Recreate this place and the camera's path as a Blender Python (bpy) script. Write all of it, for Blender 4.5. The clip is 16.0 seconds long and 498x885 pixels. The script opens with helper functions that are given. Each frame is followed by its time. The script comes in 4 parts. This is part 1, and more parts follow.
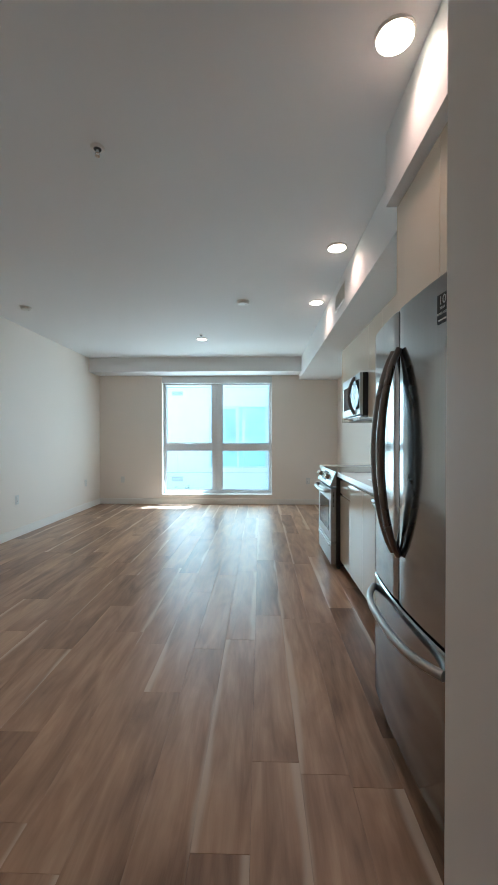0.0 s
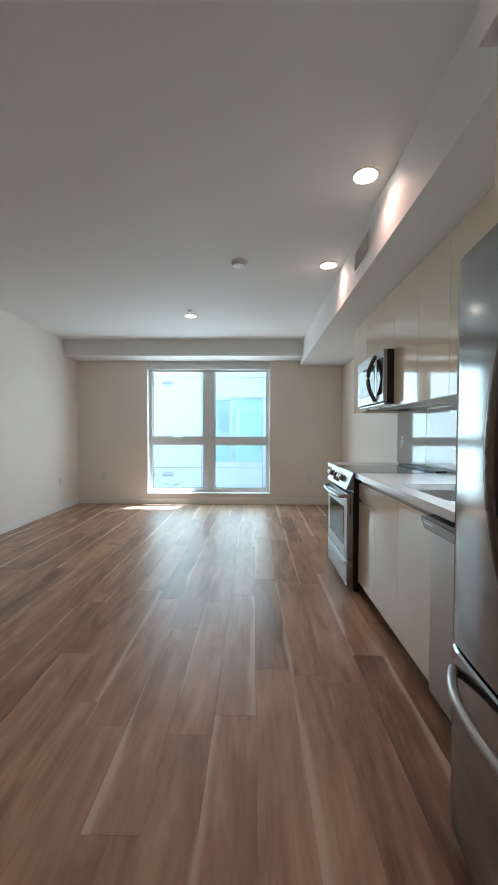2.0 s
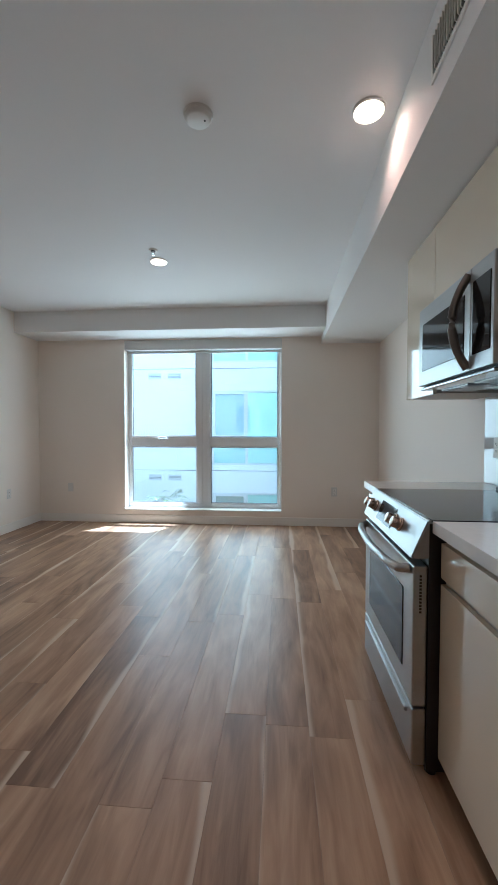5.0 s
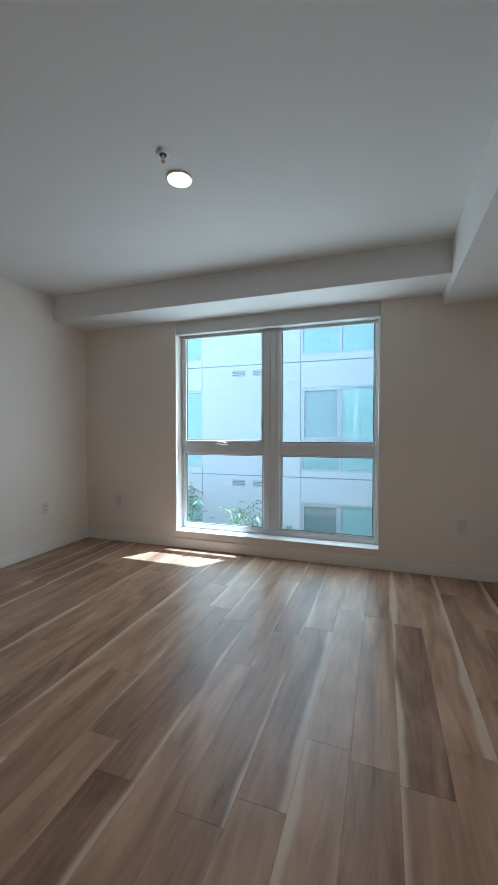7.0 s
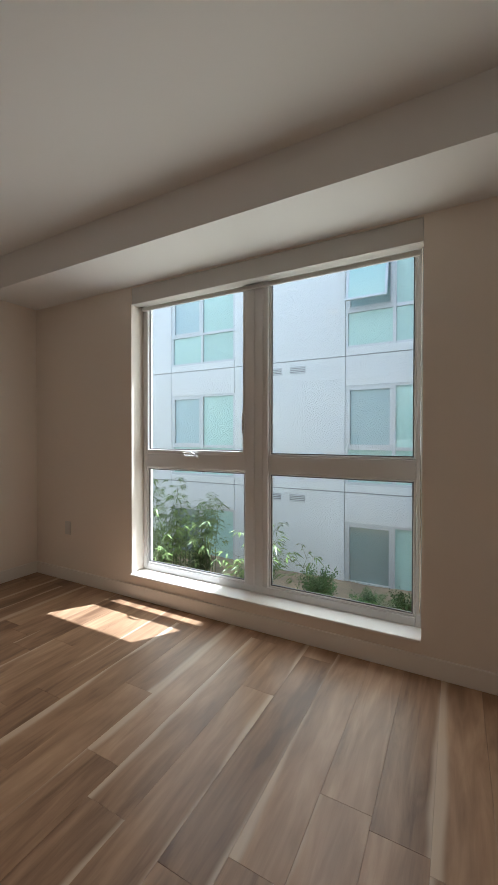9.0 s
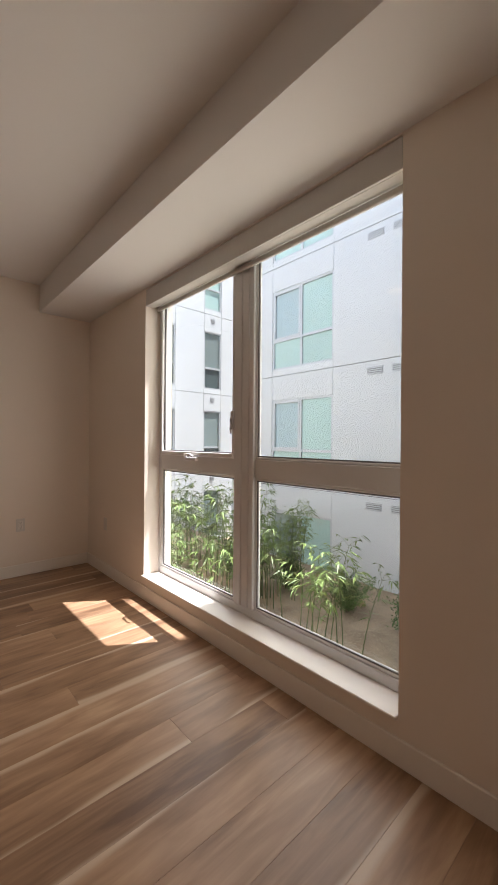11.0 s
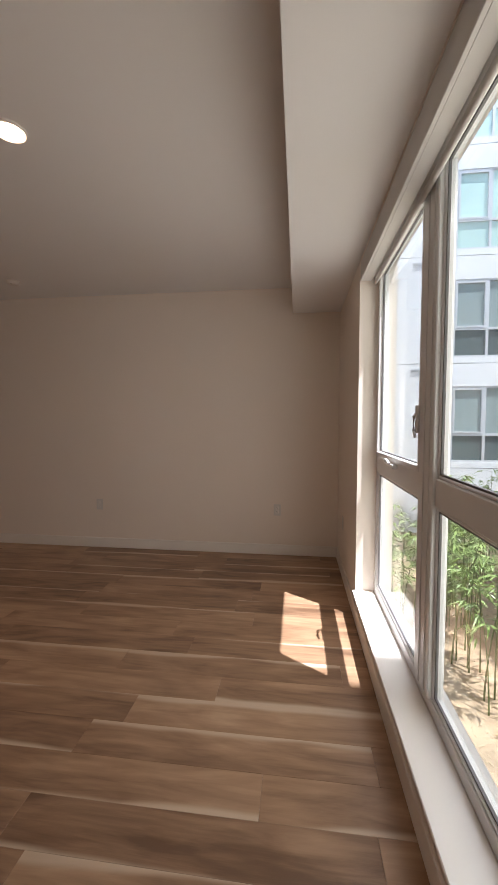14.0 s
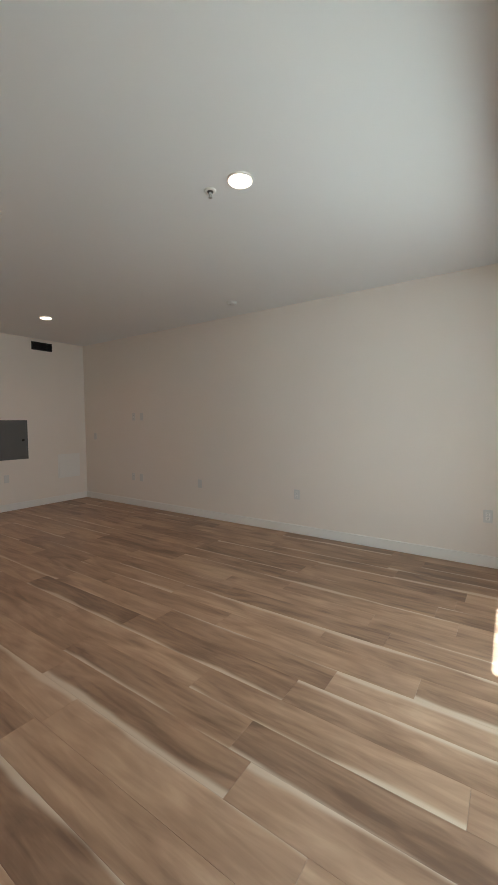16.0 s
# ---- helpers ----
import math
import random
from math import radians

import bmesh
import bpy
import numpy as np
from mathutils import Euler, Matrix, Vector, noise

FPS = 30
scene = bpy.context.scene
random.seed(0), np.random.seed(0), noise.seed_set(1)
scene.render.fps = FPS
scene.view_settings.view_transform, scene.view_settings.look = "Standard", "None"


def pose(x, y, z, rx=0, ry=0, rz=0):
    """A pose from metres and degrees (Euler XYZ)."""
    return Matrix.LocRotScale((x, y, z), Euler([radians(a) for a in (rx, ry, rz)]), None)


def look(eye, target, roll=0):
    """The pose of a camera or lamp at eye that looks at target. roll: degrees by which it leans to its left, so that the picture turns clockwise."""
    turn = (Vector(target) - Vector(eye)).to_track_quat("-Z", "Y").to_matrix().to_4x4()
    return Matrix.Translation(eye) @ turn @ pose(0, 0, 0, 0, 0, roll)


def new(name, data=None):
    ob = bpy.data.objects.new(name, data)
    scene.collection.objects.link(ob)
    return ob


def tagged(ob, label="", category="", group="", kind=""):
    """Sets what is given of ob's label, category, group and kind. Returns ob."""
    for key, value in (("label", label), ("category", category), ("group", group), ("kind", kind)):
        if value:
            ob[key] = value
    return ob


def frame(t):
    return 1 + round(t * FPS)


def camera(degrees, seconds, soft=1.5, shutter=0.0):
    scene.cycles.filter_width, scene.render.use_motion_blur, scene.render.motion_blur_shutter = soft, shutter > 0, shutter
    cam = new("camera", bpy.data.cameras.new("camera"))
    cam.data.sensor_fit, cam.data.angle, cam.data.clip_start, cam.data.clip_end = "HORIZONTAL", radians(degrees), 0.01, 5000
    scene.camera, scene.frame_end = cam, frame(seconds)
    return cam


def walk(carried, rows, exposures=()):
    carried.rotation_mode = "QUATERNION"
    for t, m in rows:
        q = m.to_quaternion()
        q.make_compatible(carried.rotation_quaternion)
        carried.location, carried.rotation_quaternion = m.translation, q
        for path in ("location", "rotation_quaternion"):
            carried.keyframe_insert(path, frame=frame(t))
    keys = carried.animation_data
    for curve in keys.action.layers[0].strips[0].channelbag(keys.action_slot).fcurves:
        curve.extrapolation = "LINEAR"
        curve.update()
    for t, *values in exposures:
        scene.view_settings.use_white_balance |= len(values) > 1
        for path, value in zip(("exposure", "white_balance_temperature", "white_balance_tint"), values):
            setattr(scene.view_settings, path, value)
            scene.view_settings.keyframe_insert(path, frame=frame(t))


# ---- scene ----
cam = camera(65.7, 16.0)
PATH = [
    (0, (0.304, 0.164, 1.225), (0.248, 2.163, 1.208), -0.0),
    (0.5, (0.296, 0.237, 1.215), (0.179, 2.234, 1.187), 0.0),
    (1, (0.275, 0.431, 1.233), (0.147, 2.427, 1.189), 0.0),
    (1.5, (0.258, 0.631, 1.232), (0.165, 2.628, 1.179), 0.1),
    (2, (0.262, 0.881, 1.217), (0.237, 2.881, 1.166), 0.2),
    (2.5, (0.257, 1.119, 1.228), (0.318, 3.117, 1.167), 0.3),
    (3, (0.263, 1.394, 1.246), (0.409, 3.388, 1.178), 0.3),
    (5.5, (0.604, 2.695, 1.222), (0.3, 4.671, 1.167), -0.0),
    (6, (0.674, 2.987, 1.229), (0.218, 4.933, 1.177), -0.1),
    (6.5, (0.645, 3.37, 1.241), (0.074, 5.286, 1.188), -0.1),
    (7, (0.561, 3.749, 1.256), (-0.095, 5.638, 1.197), 0.0),
    (7.5, (0.493, 4.168, 1.274), (-0.239, 6.028, 1.214), 0.0),
    (8, (0.468, 4.572, 1.274), (-0.327, 6.406, 1.224), 0.2),
    (8.5, (0.575, 4.906, 1.267), (-0.29, 6.709, 1.226), -0.2),
    (9, (0.687, 5.197, 1.253), (-0.258, 6.959, 1.227), 0.1),
    (11.5, (1.28, 6.231, 1.228), (-0.348, 7.393, 1.224), 0.5),
    (12, (1.258, 6.506, 1.233), (-0.504, 7.452, 1.22), 0.6),
    (12.5, (1.126, 6.725, 1.263), (-0.754, 7.407, 1.221), 0.6),
    (13, (1.006, 6.878, 1.332), (-0.96, 7.238, 1.252), 0.6),
    (13.5, (1.023, 6.974, 1.325), (-0.974, 7.02, 1.235), 0.3),
    (14, (1.147, 7.01, 1.343), (-0.835, 6.762, 1.241), 0.1),
    (14.5, (1.244, 7.011, 1.338), (-0.686, 6.497, 1.239), -0.1),
    (15, (1.274, 7.003, 1.33), (-0.578, 6.255, 1.227), -0.3),
    (15.5, (1.291, 6.999, 1.328), (-0.469, 6.055, 1.222), -0.4),
    (16, (1.28, 6.985, 1.329), (-0.367, 5.855, 1.219), -0.5),
]
EXPOSE = [(0.0, 2.95, 4500, -9), (0.5, 2.88, 4550, -8), (3.0, 2.74, 4850, -2), (5.5, 2.48, 4600, -3), (7.0, 2.05, 4700, -2), (8.0, 1.78, 4850, -2), (8.5, 1.7, 5300, 2), (9.0, 1.62, 5900, 7), (11.5, 1.6, 6800, 18), (12.5, 1.42, 6700, 17), (13.0, 1.3, 6800, 22),
          (14.0, 1.58, 6450, 17), (15.0, 2.25, 5650, 4), (16.0, 2.6, 5200, -2)]
walk(cam, [(t, look(eye, target, roll)) for t, eye, target, roll in PATH], EXPOSE)

# ---- world and sun ----
SUN_AZ, SUN_EL = math.atan2(0.20, 0.305), radians(70.0)
world = bpy.data.worlds.new("sky")
scene.world = world
world.use_nodes = True
wn = world.node_tree.nodes
sky = wn.new("ShaderNodeTexSky")
sky.sky_type, sky.sun_disc = "NISHITA", False
sky.sun_elevation, sky.sun_rotation = SUN_EL, SUN_AZ
wn["Background"].inputs[1].default_value = 0.15
world.node_tree.links.new(sky.outputs[0], wn["Background"].inputs[0])
sun = new("sun", bpy.data.lights.new("sun", "SUN"))
sun.data.energy, sun.data.angle, sun.data.color = 3.6, radians(0.55), (0.97, 0.98, 1.0)
sun.matrix_world = look((0, 0, 30), (-0.20, -0.305, 29.0))

LAMP_W = 0.29
LAMPS = [(0.787, 1.57), (0.885, 3.095), (0.90, 4.255), (-0.528, 5.70), (-1.378, 2.04)]
for lx, ly in LAMPS:
    lamp = new("downlight_glow", bpy.data.lights.new("downlight_glow", "AREA"))
    lamp.data.shape, lamp.data.size, lamp.data.energy, lamp.data.color = "DISK", 0.115, LAMP_W, (1.0, 0.50, 0.33)
    lamp.data.spread = radians(138)
    lamp.matrix_world = pose(lx, ly, 2.646)
skylight = new("window_daylight", bpy.data.lights.new("window_daylight", "AREA"))
skylight.data.shape, skylight.data.size, skylight.data.size_y = "RECTANGLE", 1.98, 2.05
skylight.data.energy, skylight.data.color = 7.5, (1.0, 0.905, 0.78)
skylight.matrix_world = pose(-0.506, 7.66, 1.28, -90, 0, 0)
strip = new("strip_glow", bpy.data.lights.new("strip_glow", "AREA"))
strip.data.shape, strip.data.size, strip.data.size_y, strip.data.energy, strip.data.color = "RECTANGLE", 0.03, 1.1, 0.7, (1.0, 0.95, 0.88)
strip.matrix_world = pose(1.56, 2.75, 1.408)


# ---- materials ----
def nodes_of(m):
    m.use_nodes = True
    return m.node_tree.nodes, m.node_tree.links, m.node_tree.nodes["Principled BSDF"]


def plain(name, col, rough=0.5, metal=0.0, var=0.06, scale=9.0, bump=0.0, bscale=120.0, stretch=(1, 1, 1), coat=0.0, spec=0.5, rand=0.0):
    """A surface with two scales of variation and fine relief."""
    m = bpy.data.materials.new(name)
    n, l, p = nodes_of(m)
    tc = n.new("ShaderNodeTexCoord")
    mp = n.new("ShaderNodeMapping")
    mp.inputs["Scale"].default_value = stretch
    l.new(tc.outputs["Object"], mp.inputs[0])
    big, fine = n.new("ShaderNodeTexNoise"), n.new("ShaderNodeTexNoise")
    big.inputs["Scale"].default_value, fine.inputs["Scale"].default_value = scale, bscale
    fine.inputs["Detail"].default_value = 4
    for t in (big, fine):
        l.new(mp.outputs[0], t.inputs["Vector"])
    add = n.new("ShaderNodeMath")
    add.operation = "MULTIPLY_ADD"
    add.inputs[1].default_value = 0.35
    l.new(fine.outputs[0], add.inputs[0])
    l.new(big.outputs[0], add.inputs[2])
    ramp = n.new("ShaderNodeMapRange")
    ramp.inputs[1].default_value, ramp.inputs[2].default_value = 0.35, 1.0
    ramp.inputs[3].default_value, ramp.inputs[4].default_value = 1 - var, 1 + var
    l.new(add.outputs[0], ramp.inputs[0])
    mul = n.new("ShaderNodeVectorMath")
    mul.operation = "SCALE"
    mul.inputs[0].default_value = col
    out = ramp.outputs[0]
    if rand:
        info = n.new("ShaderNodeObjectInfo")
        geo = n.new("ShaderNodeNewGeometry")
        both = n.new("ShaderNodeMath")
        both.operation = "ADD"
        l.new(info.outputs["Random"], both.inputs[0])
        l.new(geo.outputs["Random Per Island"], both.inputs[1])
        rr = n.new("ShaderNodeMapRange")
        rr.inputs[2].default_value = 2.0
        rr.inputs[3].default_value, rr.inputs[4].default_value = 1 - rand, 1 + rand
        l.new(both.outputs[0], rr.inputs[0])
        prod = n.new("ShaderNodeMath")
        prod.operation = "MULTIPLY"
        l.new(out, prod.inputs[0])
        l.new(rr.outputs[0], prod.inputs[1])
        out = prod.outputs[0]
    l.new(out, mul.inputs["Scale"])
    l.new(mul.outputs[0], p.inputs["Base Color"])
    p.inputs["Roughness"].default_value, p.inputs["Metallic"].default_value = rough, metal
    p.inputs["Coat Weight"].default_value, p.inputs["Coat Roughness"].default_value = coat, 0.03
    p.inputs["Specular IOR Level"].default_value = spec
    rv = n.new("ShaderNodeMapRange")
    rv.inputs[3].default_value, rv.inputs[4].default_value = rough * 0.85, min(1, rough * 1.15)
    l.new(big.outputs[0], rv.inputs[0])
    l.new(rv.outputs[0], p.inputs["Roughness"])
    if bump:
        b = n.new("ShaderNodeBump")
        b.inputs["Strength"].default_value, b.inputs["Distance"].default_value = bump, 0.002
        l.new(fine.outputs[0], b.inputs["Height"])
        l.new(b.outputs[0], p.inputs["Normal"])
    return m


def glow(name, col, strength):
    m = bpy.data.materials.new(name)
    n, l, p = nodes_of(m)
    p.inputs["Base Color"].default_value = (0.9, 0.9, 0.9, 1)
    p.inputs["Emission Color"].default_value = (*col, 1)
    p.inputs["Emission Strength"].default_value = strength
    return m


def clear_glass(name, tint):
    m = bpy.data.materials.new(name)
    m.use_nodes = True
    n, l = m.node_tree.nodes, m.node_tree.links
    n.remove(n["Principled BSDF"])
    tr, gl, mix, fr = n.new("ShaderNodeBsdfTransparent"), n.new("ShaderNodeBsdfGlossy"), n.new("ShaderNodeMixShader"), n.new("ShaderNodeLayerWeight")
    tr.inputs[0].default_value = (*tint, 1)
    gl.inputs["Roughness"].default_value = 0.0
    fr.inputs[0].default_value = 0.5
    power, fit = n.new("ShaderNodeMath"), n.new("ShaderNodeMath")
    power.operation, fit.operation = "POWER", "MULTIPLY_ADD"
    power.inputs[1].default_value, fit.inputs[1].default_value, fit.inputs[2].default_value = 5.0, 0.75, 0.035
    l.new(fr.outputs["Facing"], power.inputs[0])
    l.new(power.outputs[0], fit.inputs[0])
    l.new(fit.outputs[0], mix.inputs[0])
    l.new(tr.outputs[0], mix.inputs[1])
    l.new(gl.outputs[0], mix.inputs[2])
    l.new(mix.outputs[0], n["Material Output"].inputs[0])
    return m


def plank_wood():
    """Brown oak vinyl plank: long grain, pale sapwood along one edge, a tone of its own for each plank."""
    m = bpy.data.materials.new("oak_plank")
    n, l, p = nodes_of(m)

    def math_node(op, a, b=None, c=None):
        k = n.new("ShaderNodeMath")
        k.operation = op
        for i, v in enumerate((a, b, c)):
            if v is None:
                continue
            if isinstance(v, (int, float)):
                k.inputs[i].default_value = v
            else:
                l.new(v, k.inputs[i])
        return k.outputs[0]

    def maprange(v, a, b, c, d, smooth=False):
        k = n.new("ShaderNodeMapRange")
        if smooth:
            k.interpolation_type = "SMOOTHSTEP"
        for i, q in enumerate((a, b, c, d)):
            k.inputs[i + 1].default_value = q
        l.new(v, k.inputs[0])
        return k.outputs[0]

    tc, info = n.new("ShaderNodeTexCoord"), n.new("ShaderNodeObjectInfo")
    sep = n.new("ShaderNodeSeparateXYZ")
    l.new(tc.outputs["Object"], sep.inputs[0])
    rnd = info.outputs["Random"]
    comb = n.new("ShaderNodeCombineXYZ")
    l.new(sep.outputs[0], comb.inputs[0])
    l.new(sep.outputs[1], comb.inputs[1])
    l.new(math_node("MULTIPLY", rnd, 57.0), comb.inputs[2])

    def stretched(sx, sy, scale, detail, dist=0.0):
        mp = n.new("ShaderNodeMapping")
        mp.inputs["Scale"].default_value = (sx, sy, 1)
        l.new(comb.outputs[0], mp.inputs[0])
        t = n.new("ShaderNodeTexNoise")
        t.inputs["Scale"].default_value, t.inputs["Detail"].default_value, t.inputs["Distortion"].default_value = scale, detail, dist
        l.new(mp.outputs[0], t.inputs["Vector"])
        return t.outputs[0]

    broad = stretched(8.0, 1.5, 1.0, 4, 1.0)
    grain = stretched(24.0, 2.6, 1.0, 6, 1.4)
    fine = stretched(420.0, 9.0, 1.0, 3)
    wave = stretched(0.5, 1.3, 1.0, 2)
    tone = math_node("ADD", math_node("MULTIPLY", broad, 0.64), math_node("ADD", math_node("MULTIPLY", grain, 0.30), math_node("MULTIPLY", fine, 0.06)))
    r2 = math_node("FRACT", math_node("MULTIPLY", rnd, 7.31))
    r3 = math_node("FRACT", math_node("MULTIPLY", rnd, 23.7))
    tone = math_node("ADD", tone, maprange(r2, 0, 1, -0.10, 0.10))
    ramp = n.new("ShaderNodeValToRGB")
    e = ramp.color_ramp.elements
    e[0].position, e[0].color = 0.31, (0.175, 0.100, 0.058, 1)
    e[1].position, e[1].color = 0.73, (0.57, 0.382, 0.238, 1)
    mid = ramp.color_ramp.elements.new(0.5)
    mid.color = (0.365, 0.226, 0.135, 1)
    l.new(tone, ramp.inputs[0])
    # pale band by one long edge, on some planks only
    edge = math_node("ADD", sep.outputs[0], math_node("MULTIPLY", math_node("SUBTRACT", wave, 0.5), 0.11))
    limit = maprange(r3, 0, 1, 0.046, 0.128)
    band = maprange(math_node("SUBTRACT", edge, limit), -0.006, 0.020, 0, 1, True)
    mixc = n.new("ShaderNodeMix")
    mixc.data_type = "RGBA"
    l.new(math_node("MULTIPLY", band, 0.85), mixc.inputs[0])
    l.new(ramp.outputs[0], mixc.inputs[6])
    mixc.inputs[7].default_value = (0.66, 0.53, 0.395, 1)
    p.inputs["Specular IOR Level"].default_value = 0.55
    l.new(mixc.outputs[2], p.inputs["Base Color"])
    l.new(maprange(grain, 0.2, 0.8, 0.31, 0.42), p.inputs["Roughness"])
    b = n.new("ShaderNodeBump")
    b.inputs["Strength"].default_value, b.inputs["Distance"].default_value = 0.12, 0.001
    l.new(fine, b.inputs["Height"])
    l.new(b.outputs[0], p.inputs["Normal"])
    return m


WALL = plain("wall_paint", (0.88, 0.805, 0.72), 0.6, var=0.012, scale=1.5, bump=0.10, bscale=260)
CEIL = plain("ceiling_paint", (0.84, 0.83, 0.815), 0.75, var=0.012, scale=1.2, bump=0.10, bscale=220)
TRIM = plain("trim_paint", (0.89, 0.855, 0.80), 0.35, var=0.01, scale=3)
VINYL = plain("white_vinyl", (0.78, 0.78, 0.775), 0.35, var=0.01, scale=4)
VALANCE = plain("valance_fabric", (0.66, 0.645, 0.62), 0.7, var=0.02, bump=0.1, bscale=600)
WOOD = plank_wood()
UNDER = plain("underlay", (0.11, 0.075, 0.055), 0.8)
GLOSSY = plain("gloss_beige_lacquer", (0.80, 0.70, 0.535), 0.07, var=0.01, scale=2, coat=0.6)
CARCASS = plain("cabinet_edge", (0.45, 0.40, 0.33), 0.5, var=0.02)
GAP = plain("dark_gap", (0.03, 0.028, 0.026), 0.8)
STONE = plain("white_quartz", (0.78, 0.77, 0.74), 0.22, var=0.02, scale=40, bscale=300)
SPLASH = plain("glazed_grey_panel", (0.56, 0.555, 0.54), 0.06, var=0.03, scale=5, coat=0.5)
STEEL = plain("brushed_steel", (0.44, 0.44, 0.435), 0.36, 1.0, var=0.05, scale=3, bump=0.05, bscale=60, stretch=(1, 0.04, 14))
SLATE = plain("dark_brushed_steel", (0.35, 0.35, 0.345), 0.12, 1.0, var=0.05, scale=3, bump=0.02, bscale=60, stretch=(1, 14, 0.05))
SATIN = plain("satin_grey_steel", (0.58, 0.57, 0.555), 0.38, 1.0, var=0.04, scale=3, bump=0.02, bscale=60, stretch=(1, 14, 0.05))
CHROME = plain("chrome", (0.75, 0.75, 0.75), 0.08, 1.0, var=0.01)
KNOB = plain("warm_knob_steel", (0.42, 0.35, 0.29), 0.25, 1.0, var=0.04)
BRONZE = plain("dark_handle_steel", (0.20, 0.175, 0.155), 0.28, 1.0, var=0.04)
BLACK = plain("black_enamel", (0.012, 0.012, 0.013), 0.35, var=0.05)
BGLASS = plain("black_glass", (0.008, 0.008, 0.009), 0.06, var=0.02, spec=0.22)
PLATE = plain("white_plastic", (0.74, 0.72, 0.68), 0.35, var=0.01)
SLOT = plain("slot_dark", (0.05, 0.05, 0.05), 0.6)
PANELGREY = plain("grey_panel_paint", (0.13, 0.13, 0.125), 0.45, var=0.03)
STUCCO = plain("white_stucco", (0.765, 0.765, 0.76), 0.85, var=0.03, scale=0.8, bscale=5)
# flat darker grey imitates shade in panel joints, window reveals and vent gaps
RECESS_SHADE = plain("joint_shadow_grey", (0.27, 0.27, 0.275), 0.8)
ALU = plain("window_aluminium", (0.62, 0.63, 0.64), 0.35, 0.2, var=0.02)
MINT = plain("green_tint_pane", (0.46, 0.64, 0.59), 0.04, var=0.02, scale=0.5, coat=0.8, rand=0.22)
DEEP = plain("dark_pane", (0.10, 0.13, 0.13), 0.04, var=0.02, scale=0.5, coat=0.8, rand=0.3)
GREYPANE = plain("grey_pane", (0.26, 0.315, 0.305), 0.04, var=0.02, scale=0.5, coat=0.8, rand=0.2)
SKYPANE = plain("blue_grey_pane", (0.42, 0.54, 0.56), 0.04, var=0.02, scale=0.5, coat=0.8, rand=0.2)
GASKET = plain("grey_gasket", (0.16, 0.16, 0.16), 0.6, var=0.03)
SOIL = plain("dry_soil", (0.35, 0.25, 0.16), 0.95, var=0.35, scale=2.2, bump=1.0, bscale=22)
CHIP = plain("leaf_litter", (0.48, 0.38, 0.24), 0.9, var=0.2, rand=0.4)
CULM = plain("bamboo_culm", (0.12, 0.155, 0.05), 0.4, var=0.25, scale=6, rand=0.3)
LEAF = plain("bamboo_leaf", (0.215, 0.295, 0.085), 0.45, var=0.2, scale=3, rand=0.45)
SHRUB = plain("shrub_leaf", (0.09, 0.18, 0.04), 0.5, var=0.2, scale=3, rand=0.4)
GLASS = clear_glass("window_glass", (0.93, 0.97, 0.96))
LIT = glow("lamp_diffuser", (1.0, 0.70, 0.44), 1.6)
LITSTRIP = glow("led_strip", (1.0, 0.95, 0.88), 1.6)


# ---- mesh helpers ----
def box(bm, x0, x1, y0, y1, z0, z1, bev=0.0, seg=1):
    r = bmesh.ops.create_cube(bm, size=1.0, matrix=Matrix.LocRotScale(((x0 + x1) / 2, (y0 + y1) / 2, (z0 + z1) / 2), None, (abs(x1 - x0), abs(y1 - y0), abs(z1 - z0))))
    if bev:
        es = list({e for v in r["verts"] for e in v.link_edges})
        bmesh.ops.bevel(bm, geom=es, offset=bev, segments=seg, affect="EDGES", profile=0.5)
    return bm


def cyl(bm, m, r0, r1, depth, n=24, bev=0.0):
    r = bmesh.ops.create_cone(bm, cap_ends=True, segments=n, radius1=r0, radius2=r1, depth=depth, matrix=m)
    if bev:
        es = [e for e in {e for v in r["verts"] for e in v.link_edges} if len(e.link_faces) == 2 and any(len(q.verts) > 4 for q in e.link_faces)]
        bmesh.ops.bevel(bm, geom=es, offset=bev, segments=2, affect="EDGES", profile=0.5)
    return bm


def tube(bm, pts, radii, n=10, flat=1.0, up=(0, 0, 1)):
    """A rod through pts; flat squeezes it across the second axis."""
    pts = [Vector(q) for q in pts]
    rings = []
    for i, q in enumerate(pts):
        d = (pts[min(i + 1, len(pts) - 1)] - pts[max(i - 1, 0)]).normalized()
        a = d.cross(Vector(up))
        a = a.normalized() if a.length > 1e-4 else Vector((1, 0, 0))
        b = d.cross(a).normalized()
        r = radii[i] if isinstance(radii, (list, tuple)) else radii
        rings.append([bm.verts.new(q + a * (r * math.cos(k * 2 * math.pi / n)) + b * (r * flat * math.sin(k * 2 * math.pi / n))) for k in range(n)])
    for u, v in zip(rings, rings[1:]):
        for k in range(n):
            bm.faces.new((u[k], u[(k + 1) % n], v[(k + 1) % n], v[k]))
    bm.faces.new(rings[0][::-1])
    bm.faces.new(rings[-1])
    return bm


def mesh_of(name, bm, material, smooth=False):
    bmesh.ops.recalc_face_normals(bm, faces=bm.faces)
    me = bpy.data.meshes.new(name)
    bm.to_mesh(me)
    bm.free()
    me.materials.append(material)
    if smooth:
        for q in me.polygons:
            q.use_smooth = True
        me.set_sharp_from_angle(angle=radians(38))
    return me


def part(name, bm, material, parent, label="", smooth=False):
    ob = new(name, mesh_of(name, bm, material, smooth))
    ob.parent = parent
    if label:
        ob["label"] = label
    return ob


